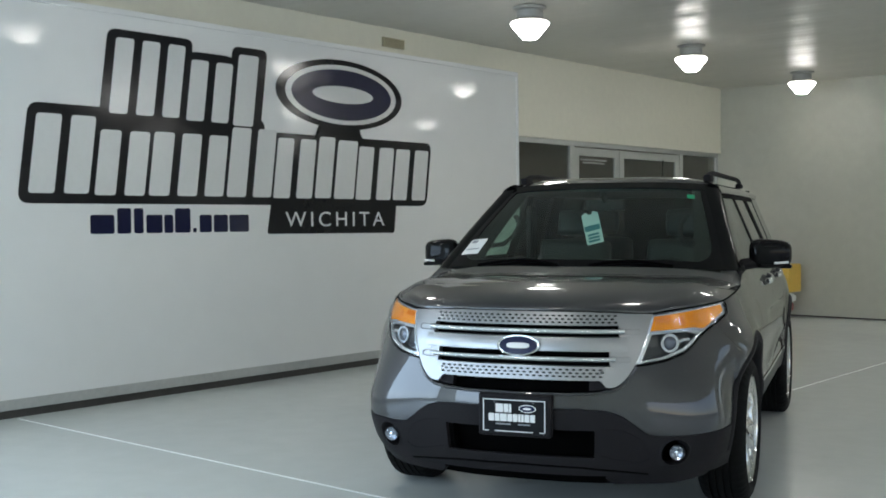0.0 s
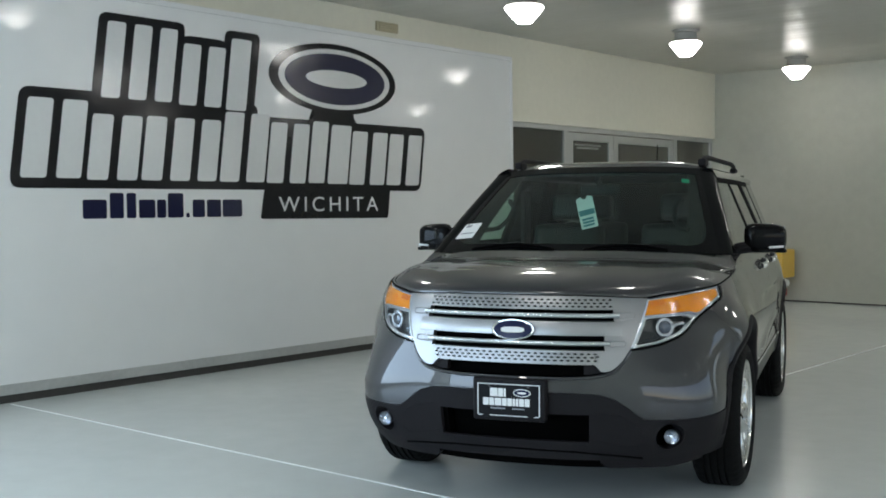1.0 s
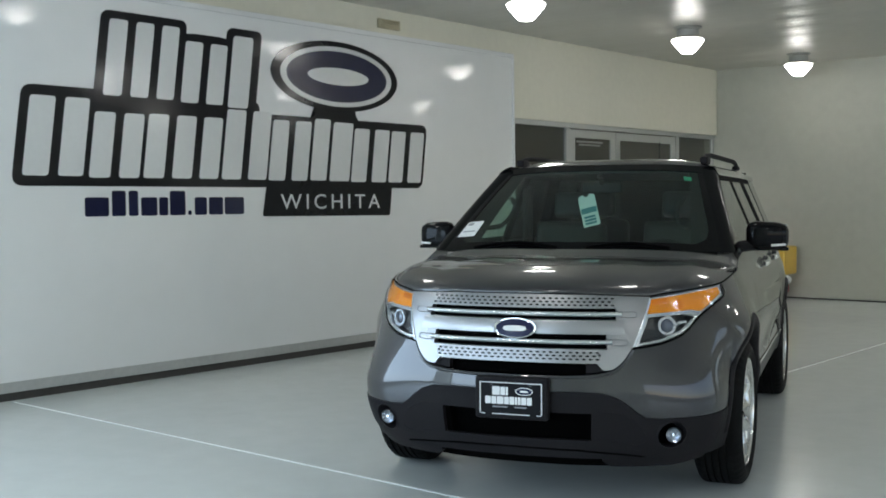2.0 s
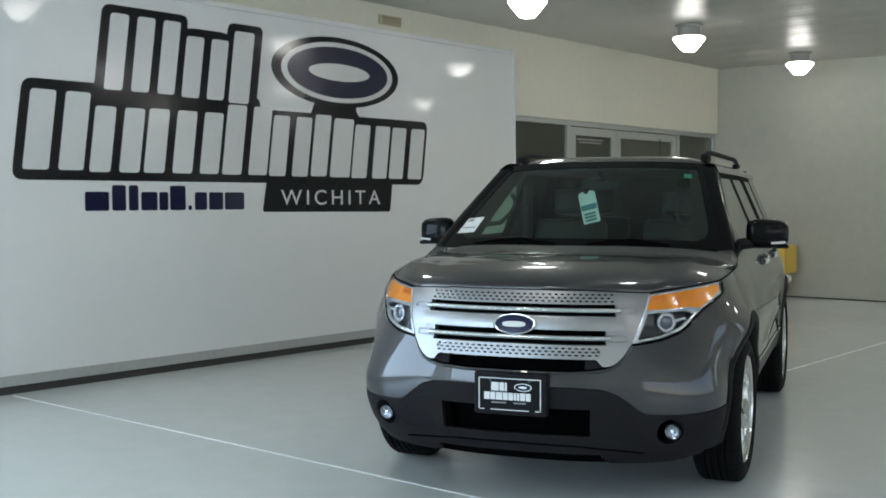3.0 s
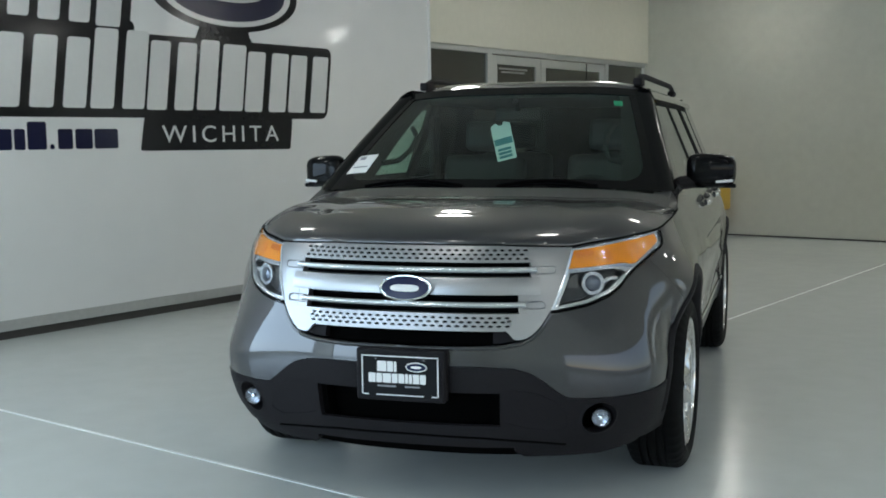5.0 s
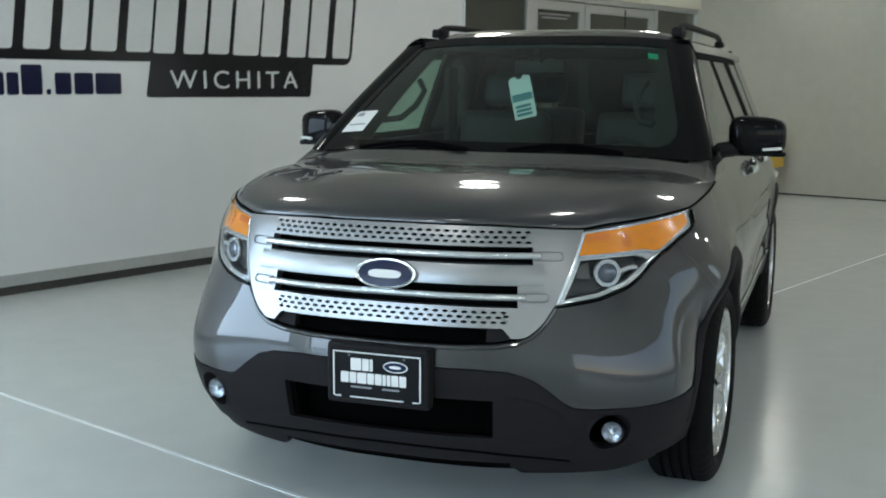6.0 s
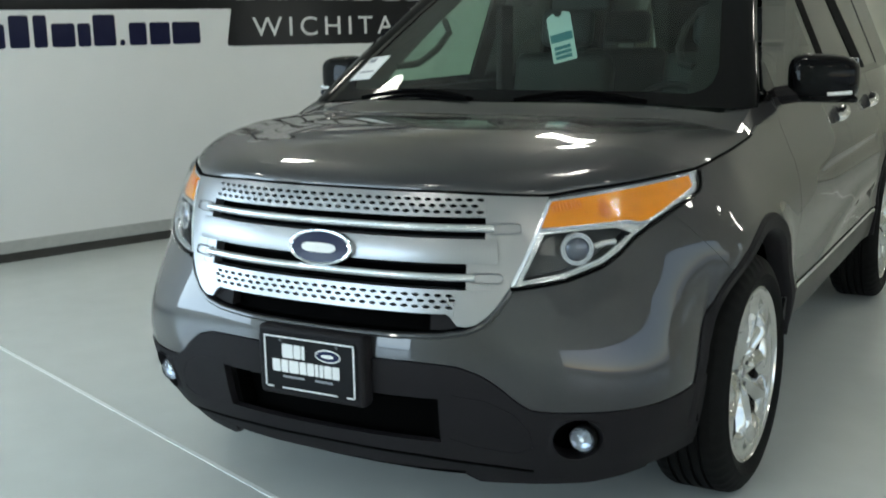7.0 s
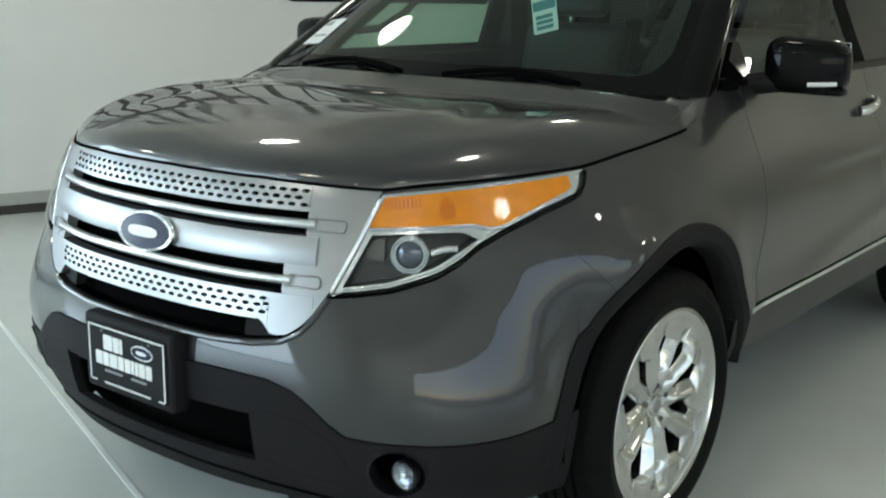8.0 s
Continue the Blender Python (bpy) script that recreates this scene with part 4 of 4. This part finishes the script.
                grid([[hull(a, zc - h / 2, off), hull(b, zc - h / 2, off)], [hull(a, zc + h / 2, off), hull(b, zc + h / 2, off)]], bm=bm)
    bmesh.ops.remove_doubles(bm, verts=bm.verts[:], dist=1e-5)
    return bm


def grille(car):
    si = M["silver"]
    # Near-black back sheet paints the shade behind the silver bars.
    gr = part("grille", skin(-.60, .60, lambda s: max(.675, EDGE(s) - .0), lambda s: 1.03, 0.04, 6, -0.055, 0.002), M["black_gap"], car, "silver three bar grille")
    part("perforated_bar", perforated(.495, .990, 1.036, 3, .0315, 0.006), si, gr, "perforated silver bar")
    part("bar_edge", skin(-.53, .53, lambda s: 1.036, lambda s: HOOD_EDGE(s) - .006, 0.03, 2, 0.006, 0.02), si, gr)
    part("bar_edge", skin(-.53, .53, lambda s: .984, lambda s: .990, 0.03, 2, 0.006, 0.03), si, gr)
    part("middle_bar", skin(-.53, .53, lambda s: .866, lambda s: .930, 0.03, 12, lambda z: .006 + .005 * (1 - ((z - .902) / .036) ** 2), 0.035), si, gr, "plain silver middle bar")
    part("perforated_bar", perforated(.415, .744, .790, 3, .0315, 0.006), si, gr, "perforated silver bar")
    part("bar_edge", skin(-.47, .47, lambda s: .790, lambda s: .798, 0.03, 2, 0.006, 0.03), si, gr)
    part("bar_edge", skin(-.385, .385, lambda s: .734, lambda s: .744, 0.03, 2, 0.006, 0.03), si, gr)
    for g in (1, -1):
        # outer plates, following the slanted border
        part("end_plate", skin(g * .495, g * .69, lambda s: EDGE(s) + .003, lambda s: HOOD_EDGE(s) - .006, 0.012, 18, 0.004, 0.03, extra=[g * e for e in (.53, .564)]), si, gr)
        low_e = curve((.385, .737), (.40, .731), (.415, .714), (.424, .704), (.445, .703), (.47, .708), (.50, .728), (.53, .760))
        part("end_plate", skin(g * .415, g * .53, low_e, lambda s: .798, 0.008, 10, 0.005, 0.03), si, gr)
        part("end_plate", skin(g * .385, g * .4148, low_e, lambda s: .744, 0.005, 6, 0.006, 0.03), si, gr)
        part("mouth_end", skin(g * .345, g * .43, lambda s: EDGE(s) + .002, curve((.345, .728), (.37, .734), (.39, .733), (.405, .722), (.43, .700)), 0.008, 6, -0.012, 0.03), M["clad"], gr, "black end of the mouth")
        part("end_plate", skin(g * .445, g * .505, lambda s: .795, lambda s: .868, 0.02, 4, 0.003, 0.03), si, gr)
        for z, s_in, s_out in ((.957, .50, .60), (.830, .455, .545)):
            arc = [(s_out - .012 + .012 * math.cos(q), z + .013 * math.sin(q)) for q in [math.pi / 2 - math.pi * k / 8 for k in range(9)]]
            pts = [hull(g * s_in, z + .013, .009)] + [hull(g * a, zz, .007) for a, zz in arc] + [hull(g * s_in, z - .013, .009)]
            part("bar_end", tube(pts, 0.0026, 6), M["silver"], gr)
    for z, s_m in ((.957, .52), (.830, .47)):
        part("chrome_bar", tube([hull(-s_m + 2 * s_m * k / 36, z, .003) for k in range(37)], 0.0125, 12, flat=.9), M["bright"], gr, "chrome bar")
        for zz in (z + .022, z - .024):
            part("inner_bar", tube([hull(-s_m + 2 * s_m * k / 36, zz, -.03) for k in range(37)], 0.004, 6), M["gloss_black"], gr)
    # mouth below the grille, a black sheet painting the shade in it
    part("mouth_shade", skin(-.42, .42, lambda s: .676, lambda s: .735, 0.02, 4, -0.05, 0.01), M["black_gap"], gr, "black sheet painting the shade of the mouth")
    # badge
    b = part("badge", bmesh.new(), M["chrome"], gr, "oval badge")
    bm = bmesh.new()
    rows = []
    for r, off in ((1.0, .012), (1.0, .022), (.97, .027), (.93, .0265), (.90, .0245), (.87, .025)):
        rows.append([hull(.109 * r * math.cos(2 * math.pi * k / 48), .890 + .048 * r * math.sin(2 * math.pi * k / 48), off) for k in range(48)])
    grid(rows, close_u=True, bm=bm)
    bmesh.ops.recalc_face_normals(bm, faces=bm.faces[:])
    bm.to_mesh(b.data)
    bm.free()
    smooth(b.data, 40)
    rows = [[hull(.109 * r * math.cos(2 * math.pi * k / 48), .890 + .048 * r * math.sin(2 * math.pi * k / 48), .026 + .004 * (1 - r)) for k in range(48)] for r in (.87, .6, .3, .02)]
    part("badge_field", grid(rows, close_u=True), M["blue"], b, "deep blue field")
    rows = [[hull(.058 * r * math.cos(2 * math.pi * k / 32), .890 + (.016 + .003 * math.cos(4 * math.pi * k / 32)) * r * math.sin(2 * math.pi * k / 32), .0305) for k in range(32)] for r in (1, .5, .02)]
    part("badge_bar", grid(rows, close_u=True), M["white_mark"], b, "plain white bar")


def headlights(car):
    top_a = curve((.66, .957), (.70, 1.022), (.965, 1.043), (1.245, 1.062))
    low_a = curve((.66, .957), (.80, .963), (.93, .968), (.965, .960), (1.0, .962), (1.106, 1.000), (1.20, 1.030), (1.245, 1.062))
    top_d = curve((.598, .822), (.668, .940), (.80, .947), (.895, .949), (.918, .942), (.935, .932))
    low_d = curve((.598, .822), (.64, .828), (.718, .840), (.826, .874), (.88, .903), (.935, .932))
    for g in (1, -1):
        h = part("headlight", skin(g * .566, g * 1.256, lambda s: LAMP_LOW(s) + .001, lambda s: max(LAMP_LOW(s) + .0015, LAMP_TOP(s) - .004), 0.012, 10, -0.060, -0.050, extra=[g * .69]), M["lamp_black"], car, "headlight with amber strip and round projector")
        top = lambda s: LAMP_TOP(s) - .004
        bez = skin(g * .566, g * .692, lambda s: top_d(s) if abs(s) > .598 else LAMP_LOW(s) + .001, lambda s: max(top(s), LAMP_LOW(s) + .002), 0.006, 8, -0.003, 0.012, extra=[g * .598, g * .668])
        skin(g * .69, g * 1.256, lambda s: top_a(s), top, 0.02, 3, -0.003, 0.012, bez)
        skin(g * .598, g * .936, lambda s: LAMP_LOW(s) + .001, low_d, 0.012, 3, -0.003, 0.012, bez)
        skin(g * .668, g * .936, top_d, low_a, 0.012, 3, -0.003, 0.012, bez)
        skin(g * .935, g * 1.206, lambda s: LAMP_LOW(s) + .001, low_a, 0.012, 4, -0.003, 0.012, bez)
        skin(g * 1.204, g * 1.256, lambda s: LAMP_LOW(s) + .001, lambda s: max(LAMP_LOW(s) + .0015, top(s)), 0.01, 5, -0.003, 0.012, bez)
        part("bezel", bez, M["bright"], h, "chrome bezel")
        part("turn_signal", skin(g * .662, g * 1.205, lambda s: low_a(s), lambda s: top_a(s), 0.012, 8, 0.000, 0.01, extra=[g * e for e in (.70,)]), M["amber"], h, "amber turn signal lens")
        for k in range(9):
            s = .70 + .011 * k
            part("lens_rib", tube([hull(g * s, top_a(s) - .004, .001), hull(g * (s + .004), top_a(s) - .026, .001)], 0.0025, 6), M["amber_deep"], h)
        part("amber_bulb", skin(g * .845, g * .885, curve((.845, .985), (.865, .975), (.885, .985)), curve((.845, 1.008), (.865, 1.026), (.885, 1.008)), 0.005, 4, 0.002, 0.003), M["amber_deep"], h, "orange bulb")
        part("lamp_bowl", skin(g * .600, g * .934, low_d, top_d, 0.012, 8, -0.040, -0.036, extra=[g * .668]), M["bowl"], h, "dark lamp bowl")
        # projector: ring, glass ball
        c = hull(g * .765, .899, -0.014)
        n = (outward(g * .72) + Vector((0, -.35, .05))).normalized()
        m = Matrix.Translation(c) @ n.to_track_quat("Z", "Y").to_matrix().to_4x4()
        pr = part("projector", lathe([(.052, -.01), (.052, .006), (.050, .011), (.047, .011), (.045, .004), (.043, .002), (.041, .009), (.038, .009), (.036, .002), (.036, -.01)], 36), M["bright"], h, "chrome projector ring")
        pr.matrix_local = m @ Matrix.Scale(0.86, 4)
        part("projector_glass", lathe([(.037, -.004), (.034, .002), (.026, .007), (.012, .010), (.001, .011)], 32), M["lens"], pr, "glass projector")
        q0, q1 = hull(g * .818, .902, -.016), hull(g * .885, .912, -.012)
        part("inner_fin", tube([q0, q0.lerp(q1, .5) + Vector((0, 0, .004)), q1], 0.010, 10, flat=.9), M["bright"], h)
        part("inner_reflector", skin(g * .655, g * .700, curve((.655, .886), (.70, .882)), curve((.655, .905), (.675, .928), (.70, .932)), 0.01, 4, -0.016, 0.006), M["nut"], h, "side reflector")
        # clear cover and its bright border
        part("clear_cover", skin(g * .566, g * 1.256, lambda s: LAMP_LOW(s) + .001, lambda s: max(LAMP_LOW(s) + .0015, LAMP_TOP(s) - .004), 0.012, 10, 0.016, 0.012, extra=[g * e for e in (.69,)]), M["clear"], h, "clear cover", shadow=False)
        pts = [hull(g * s, LAMP_LOW(s) - .001, .004) for s in [.566 + .69 * k / 40 for k in range(41)]]
        part("lamp_border", tube([hull(g * s, LAMP_LOW(s) + .008, .001) for s in [.60 + .60 * k / 36 for k in range(37)]], 0.0048, 8), M["bright"], h, "chrome border")
        part("lamp_border", tube([hull(g * (.574 + .112 * k / 12), .812 + .205 * k / 12, .001) for k in range(13)], 0.0065, 8), M["bright"], h, "chrome border")
        part("lamp_gasket", tube(pts, 0.006, 6), M["black_gap"], h, "black gasket")
        pts = [hull(g * s, low_a(s) - .004, .004) for s in [.662 + .34 * k / 20 for k in range(21)]]
        part("divider", tube(pts, 0.0042, 8), M["bright"], h, "chrome divider")


def plate(car):
    """Dealer plate in a black holder; trade names become plain bars."""
    pl = part("plate_holder", box(-.178, .178, -1.022, -.970, .466, .668, 0.014, 3), M["clad"], car, "black plate holder")
    y = -1.023

    def put(a, b, h):
        return (a * 1.055, y - h, .566 + (b - .566) * 1.055)
    part("plate", slab(rounded([(-.150, .489), (.150, .489), (.150, .643), (-.150, .643)], .012), 0.002, put), M["plate_black"], pl, "black dealer plate")
    def bar(a0, a1, b0, b1, mat="white_mark", name="print_bar", r=.004, d=.0034):
        part(name, slab(rounded([(a0, b0), (a1, b0), (a1, b1), (a0, b1)], r, 3), d, put), M[mat], pl)
    bar(-.144, .144, .634, .638, name="border_line", r=.001)
    bar(-.088, .088, .494, .498, name="border_line", r=.001)
    for g in (1, -1):
        bar(g * .142 - .0022, g * .142 + .0022, .497, .633, name="border_line", r=.001)
        bar(min(g * .118, g * .139), max(g * .118, g * .139), .494, .498, name="border_line", r=.001)
    for a0, a1 in ((-.085, -.050), (-.047, -.025), (-.022, -.012)):
        bar(a0, a1, .580, .618)
    for a0, a1 in ((-.118, -.092), (-.089, -.067), (-.064, -.033), (-.030, -.008), (-.005, .017), (.020, .031), (.034, .046), (.049, .072), (.075, .097)):
        bar(a0, a1, .540, .574)
    part("print_oval", slab(oval(.062, .600, .040, .0175, 28), .0032, put), M["white_mark"], pl)
    part("print_oval", slab(oval(.062, .600, .036, .0140, 28), .0045, put), M["blue"], pl)
    part("print_oval", slab(oval(.062, .600, .020, .005, 20), .0055, put), M["white_mark"], pl)
    bar(-.085, -.015, .525, .531, "print_grey")
    bar(.018, .075, .525, .531, "print_grey")
    for a in (-.09, .09):
        part("screw", lathe([(.001, 0), (.005, 0), (.005, .002), (.001, .003)], 10, "y", (a * 1.055, y - .004, .631)), M["nut"], pl)


# ---------------------------------------------------------------- wheels
def wheel_master():
    """A wheel about the x axis, outer face towards +x."""
    w = new("wheel")
    prof = [(.274, -.105), (.286, -.114), (.310, -.125), (.335, -.122), (.360, -.110), (.373, -.098), (.379, -.086)]
    grooves = (-.052, -.018, .018, .052)
    x = -.086
    tread = []
    for gx in grooves:
        tread += [(.381, x + .004), (.382, gx - .006), (.372, gx - .005), (.372, gx + .005), (.382, gx + .006)]
        x = gx + .006
    tread += [(.380, .082)]
    prof += tread + [(.379, .086), (.373, .098), (.360, .110), (.340, .121), (.324, .1245), (.321, .1268), (.313, .1255), (.300, .121), (.288, .115), (.275, .106)]
    seg = 144
    rows = []
    for r, h in prof:
        row = []
        for k in range(seg):
            a = 2 * math.pi * k / seg
            rr = r
            if abs(h) > .060 and r > .352 and k % 3 == 0:
                rr -= .006
            row.append((h, rr * math.cos(a), rr * math.sin(a)))
        rows.append(row)
    part("tyre", grid(rows, close_u=True), M["rubber"], w, "black tyre with grooved tread", angle=35)
    part("rim", lathe([(.23, -.09), (.268, -.095), (.279, -.105), (.279, -.112), (.260, -.09), (.247, -.06), (.247, .06), (.265, .085), (.270, .104), (.276, .114), (.281, .112), (.281, .104), (.275, .100)], 72, "x"), M["alloy"], w, "bright alloy rim")
    # spoke face: ten sculpted spokes with teardrop openings between them
    bm = bmesh.new()
    RR = [.030, .045, .060, .070, .082, .090, .100, .106, .112, .125, .140, .152, .163, .172, .180, .190, .196, .204, .212, .222, .234, .246, .256, .266, .2775]
    for q in range(10):
        wide = q % 2
        left = radians(36 * q - 18)
        front_rows = []
        for r in RR:
            inner = radians(6.2) * float(np.interp(r, (.082, .095, .130, .172, .196), (0, .45, .85, 1.0, 0)))
            outer = radians(8.6) * float(np.interp(r, (.100, .112, .150, .190, .212), (0, .42, .80, 1.0, 0)))
            gl, gr_ = (outer, inner) if wide else (inner, outer)
            row, brow = [], []
            for c in range(13):
                u = c / 12
                a = left + gl + (radians(36) - gl - gr_) * u
                ridge = 1 - abs(2 * u - 1)
                x = .098 - .030 * max(0, 1 - r / .10) ** 2 - .016 * min(1, max(0, (.23 - r) / .12)) + .004 * (r > .245) + .008 * max(0, (r - .262) / .0155) + (.006 if wide else -.004) * math.sin(math.pi * min(1, max(0, (r - .10) / .14)))
                x += (.012 * ridge - .014 * (1 - ridge) ** 2) * (math.sin(math.pi * min(1, max(0, (r - .05) / .20))) ** .7 if .05 < r < .25 else 0)
                row.append((x, r * math.cos(a), r * math.sin(a)))
                brow.append((x - .032, r * math.cos(a), r * math.sin(a)))
            front_rows.append([brow[0]] + row + [brow[-1]])
        grid(front_rows, bm=bm)
    bmesh.ops.remove_doubles(bm, verts=bm.verts[:], dist=1e-5)
    part("spokes", bm, M["alloy"], w, "sculpted bright alloy spokes", angle=20)
    part("hub", lathe([(.001, .078), (.024, .078), (.029, .076), (.031, .070), (.060, .066), (.060, .03), (.001, .03)], 32, "x"), M["alloy"], w)
    part("hub_badge", lathe([(.001, .0815), (.016, .081), (.018, .0785)], 24, "x"), M["silver"], w, "silver centre cap")
    for k in range(5):
        a = 2 * math.pi * k / 5 + .3
        part("lug_nut", lathe([(.001, .080), (.006, .0795), (.0085, .077), (.0085, .066), (.012, .064)], 6, "x", (0, .057 * math.cos(a), .057 * math.sin(a))), M["nut"], w)
    part("brake_disc", lathe([(.05, .01), (.175, .01), (.175, -.015), (.05, -.015)], 40, "x"), M["nut"], w, "dark steel brake disc")
    # Black disc covers the bright barrel and paints the shade inside the wheel.
    part("barrel_shade", lathe([(.001, .028), (.246, .028)], 40, "x"), M["black_gap"], w, "black disc painting the shade inside the rim")
    return w


def wheels(car):
    w = wheel_master()
    w.parent = car
    x = .866
    places = ((x, 0.01, 1), (-x, 0.01, -1), (x, 2.87, 1), (-x, 2.87, -1))
    for i, (px, py, g) in enumerate(places):
        m = pose(px, py, .381, 0, 0, (0 if g > 0 else 180) + (STEER if py < 1 else 0))
        if i == 0:
            w.matrix_local = m
        else:
            copy_thing(w, m)


STEER = -1.5


# ---------------------------------------------------------------- inside of the car, wipers
def interior(car):
    def seat(x, y, wide=.50):
        st = part("seat", box(x - wide / 2, x + wide / 2, y - .25, y + .27, .62, .80, .06, 4), M["seat"], car, "grey leather seat, darkened for the dim cabin")
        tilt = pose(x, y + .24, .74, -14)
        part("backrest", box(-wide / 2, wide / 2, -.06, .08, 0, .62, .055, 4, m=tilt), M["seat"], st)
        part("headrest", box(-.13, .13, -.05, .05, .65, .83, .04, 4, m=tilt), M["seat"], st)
        for k in (-.05, .05):
            part("headrest_post", tube([tilt @ Vector((k, .01, .58)), tilt @ Vector((k, .01, .68))], .006, 6), M["chrome"], st)
    for x in (.38, -.38):
        seat(x, 1.30)
    seat(.40, 2.20)
    seat(-.40, 2.20)
    rows = [[(x, .30 + .50 * j / 7 + .10 * (x / .8) ** 2 - .06, 1.165 - .02 * (j / 7) - .09 * max(0, j - 5) / 2) for x in [-.78 + 1.56 * i / 20 for i in range(21)]] for j in range(8)]
    part("dashboard", solid(grid(rows), (0, 0, -.16)), M["dash"], car, "black dashboard")
    part("instrument_hood", box(.22, .54, .68, .83, 1.10, 1.21, .04, 4), M["dash"], car)
    sw = part("steering_wheel", tube([pose(.38, .93, 1.06, 68) @ Vector((.185 * math.cos(2 * math.pi * k / 36), .185 * math.sin(2 * math.pi * k / 36), 0)) for k in range(36)], .016, 8, closed=True), M["dash"], car, "black steering wheel")
    part("steering_boss", box(-.09, .09, -.06, .07, -.03, .03, .02, 3, m=pose(.38, .93, 1.06, 68)), M["dash"], sw)
    part("rear_view_mirror", box(-.125, .125, .93, .96, 1.535, 1.605, .015, 3), M["dash"], car, "black rear view mirror")
    part("mirror_stalk", tube([(0, .87, 1.64), (0, .93, 1.60)], .018, 8), M["dash"], car)
    part("cabin_floor", box(-.85, .85, .40, 3.9, .42, .50, 0.01), M["dash"], car, "dark cabin floor")
    part("bulkhead", box(-.84, .84, .30, .40, .45, 1.10, 0.01), M["black_gap"], car)
    part("underbody", box(-.66, .66, -.60, 3.75, .29, .44, 0.03), M["black_gap"], car, "black underbody")
    for g in (1, -1):
        rows = [[ws(g * (.995 - (.20 - .08 * j / 12) * i / 5), j / 12, -.012 - .05 * i / 5) for i in range(6)] for j in range(13)]
        part("pillar_trim", solid(grid(rows), (0, .012, 0)), M["dash"], car, "dark inner pillar trim")
        part("pillar_trim", box(g * .70 - .02, g * .70 + .02, 1.60, 1.74, 1.10, 1.58, .015, 2), M["dash"], car, "dark inner pillar trim")
        pts = [ws(g * .80, .66, -.06), ws(g * .745, .60, -.10), ws(g * .73, .48, -.11), ws(g * .755, .36, -.10), ws(g * .82, .30, -.06)]
        part("grab_handle", tube(pts, .014, 8), M["dash"], car, "dark grab handle")
        part("door_card", box(g * .86 - .02, g * .86 + .02, .72, 2.4, .52, 1.12, .015, 2), M["dash"], car, "black inner door panel")
    for a0, a1 in ((.10, .66), (-.72, -.10)):
        pts = [ws(a0 + (a1 - a0) * k / 12, .0 + .045 * math.sin(math.pi * k / 12), .014) for k in range(13)]
        wp = part("wiper", tube(pts, .0065, 8, flat=1.3), M["black_gap"], car, "black wiper")
        part("wiper_arm", tube([ws(a1 if a1 > 0 else a1, .0, .025) + Vector((0, -.03, .0)), ws((a0 + a1) / 2 + .1, .03, .026), ws((a0 + a1) / 2, .045, .022)], .007, 8), M["black_gap"], wp)


def build_car():
    car = thing("car", "dark grey metallic sport utility car with a silver grille", "car")
    body_panels(car)
    hood(car)
    cabin(car)
    front_cladding(car)
    grille(car)
    headlights(car)
    plate(car)
    wheels(car)
    interior(car)
    car.matrix_world = pose(0, 0, 0, 0, 0, CAR_TURN)
    return car


build_car()


# ---------------------------------------------------------------- papers in the car
def papers():
    cm = pose(0, 0, 0, 0, 0, CAR_TURN)
    tag = thing("hang_tag", "white and teal card tag hanging from the rear view mirror", "tag", cm @ pose(-.088, .955, 1.43, 0, 0, 0) @ Matrix.Rotation(radians(-14), 4, "Y") @ pose(0, 0, 0, -8, 0, 0))
    put = lambda y: (lambda a, b, h: (a, y - h, b))
    o = [(-.055, -.105), (.055, -.105), (.055, .09), (.02, .105), (.012, .085), (-.012, .085), (-.02, .105), (-.055, .09)]
    part("card", slab(rounded(o, .008, 3), .001, put(0)), M["paper"], tag)
    part("print_block", slab(rounded([(-.05, -.02), (.05, -.02), (.05, .015), (-.05, .015)], .003, 2), .0012, put(-.0012)), M["print_teal"], tag)
    for b in (-.045, -.065, -.085):
        part("print_bar", slab(rounded([(-.04, b - .007), (.035, b - .007), (.035, b + .007), (-.04, b + .007)], .002, 2), .0012, put(-.0012)), M["print_teal"], tag)
    a, b = ws(-.84, .16, -.008), ws(-.84, .34, -.008)
    st = thing("window_sticker", "white paper sheet behind the corner of the windshield", "paper", cm)
    rows = [[ws(-.955 + .15 * i / 4, .14 + .17 * j / 4, .004) for i in range(5)] for j in range(5)]
    part("sheet", solid(grid(rows), (0, .001, 0)), M["paper"], st)
    for v, wd in ((.19, .11), (.265, .05)):
        rows = [[ws(-.935 + wd * i / 3, v + (.012 if wd > .1 else .03) * j, .0055) for i in range(4)] for j in range(2)]
        part("print_bar", grid(rows), M["print_grey"], st)
    gs = thing("green_sticker", "small green sticker inside the top of the windshield", "sticker", cm)
    part("sheet", solid(grid([[ws(.80 + .07 * i / 3, .80 + .055 * j / 3, -.006) for i in range(4)] for j in range(4)]), (0, .001, 0)), M["green"], gs)


papers()
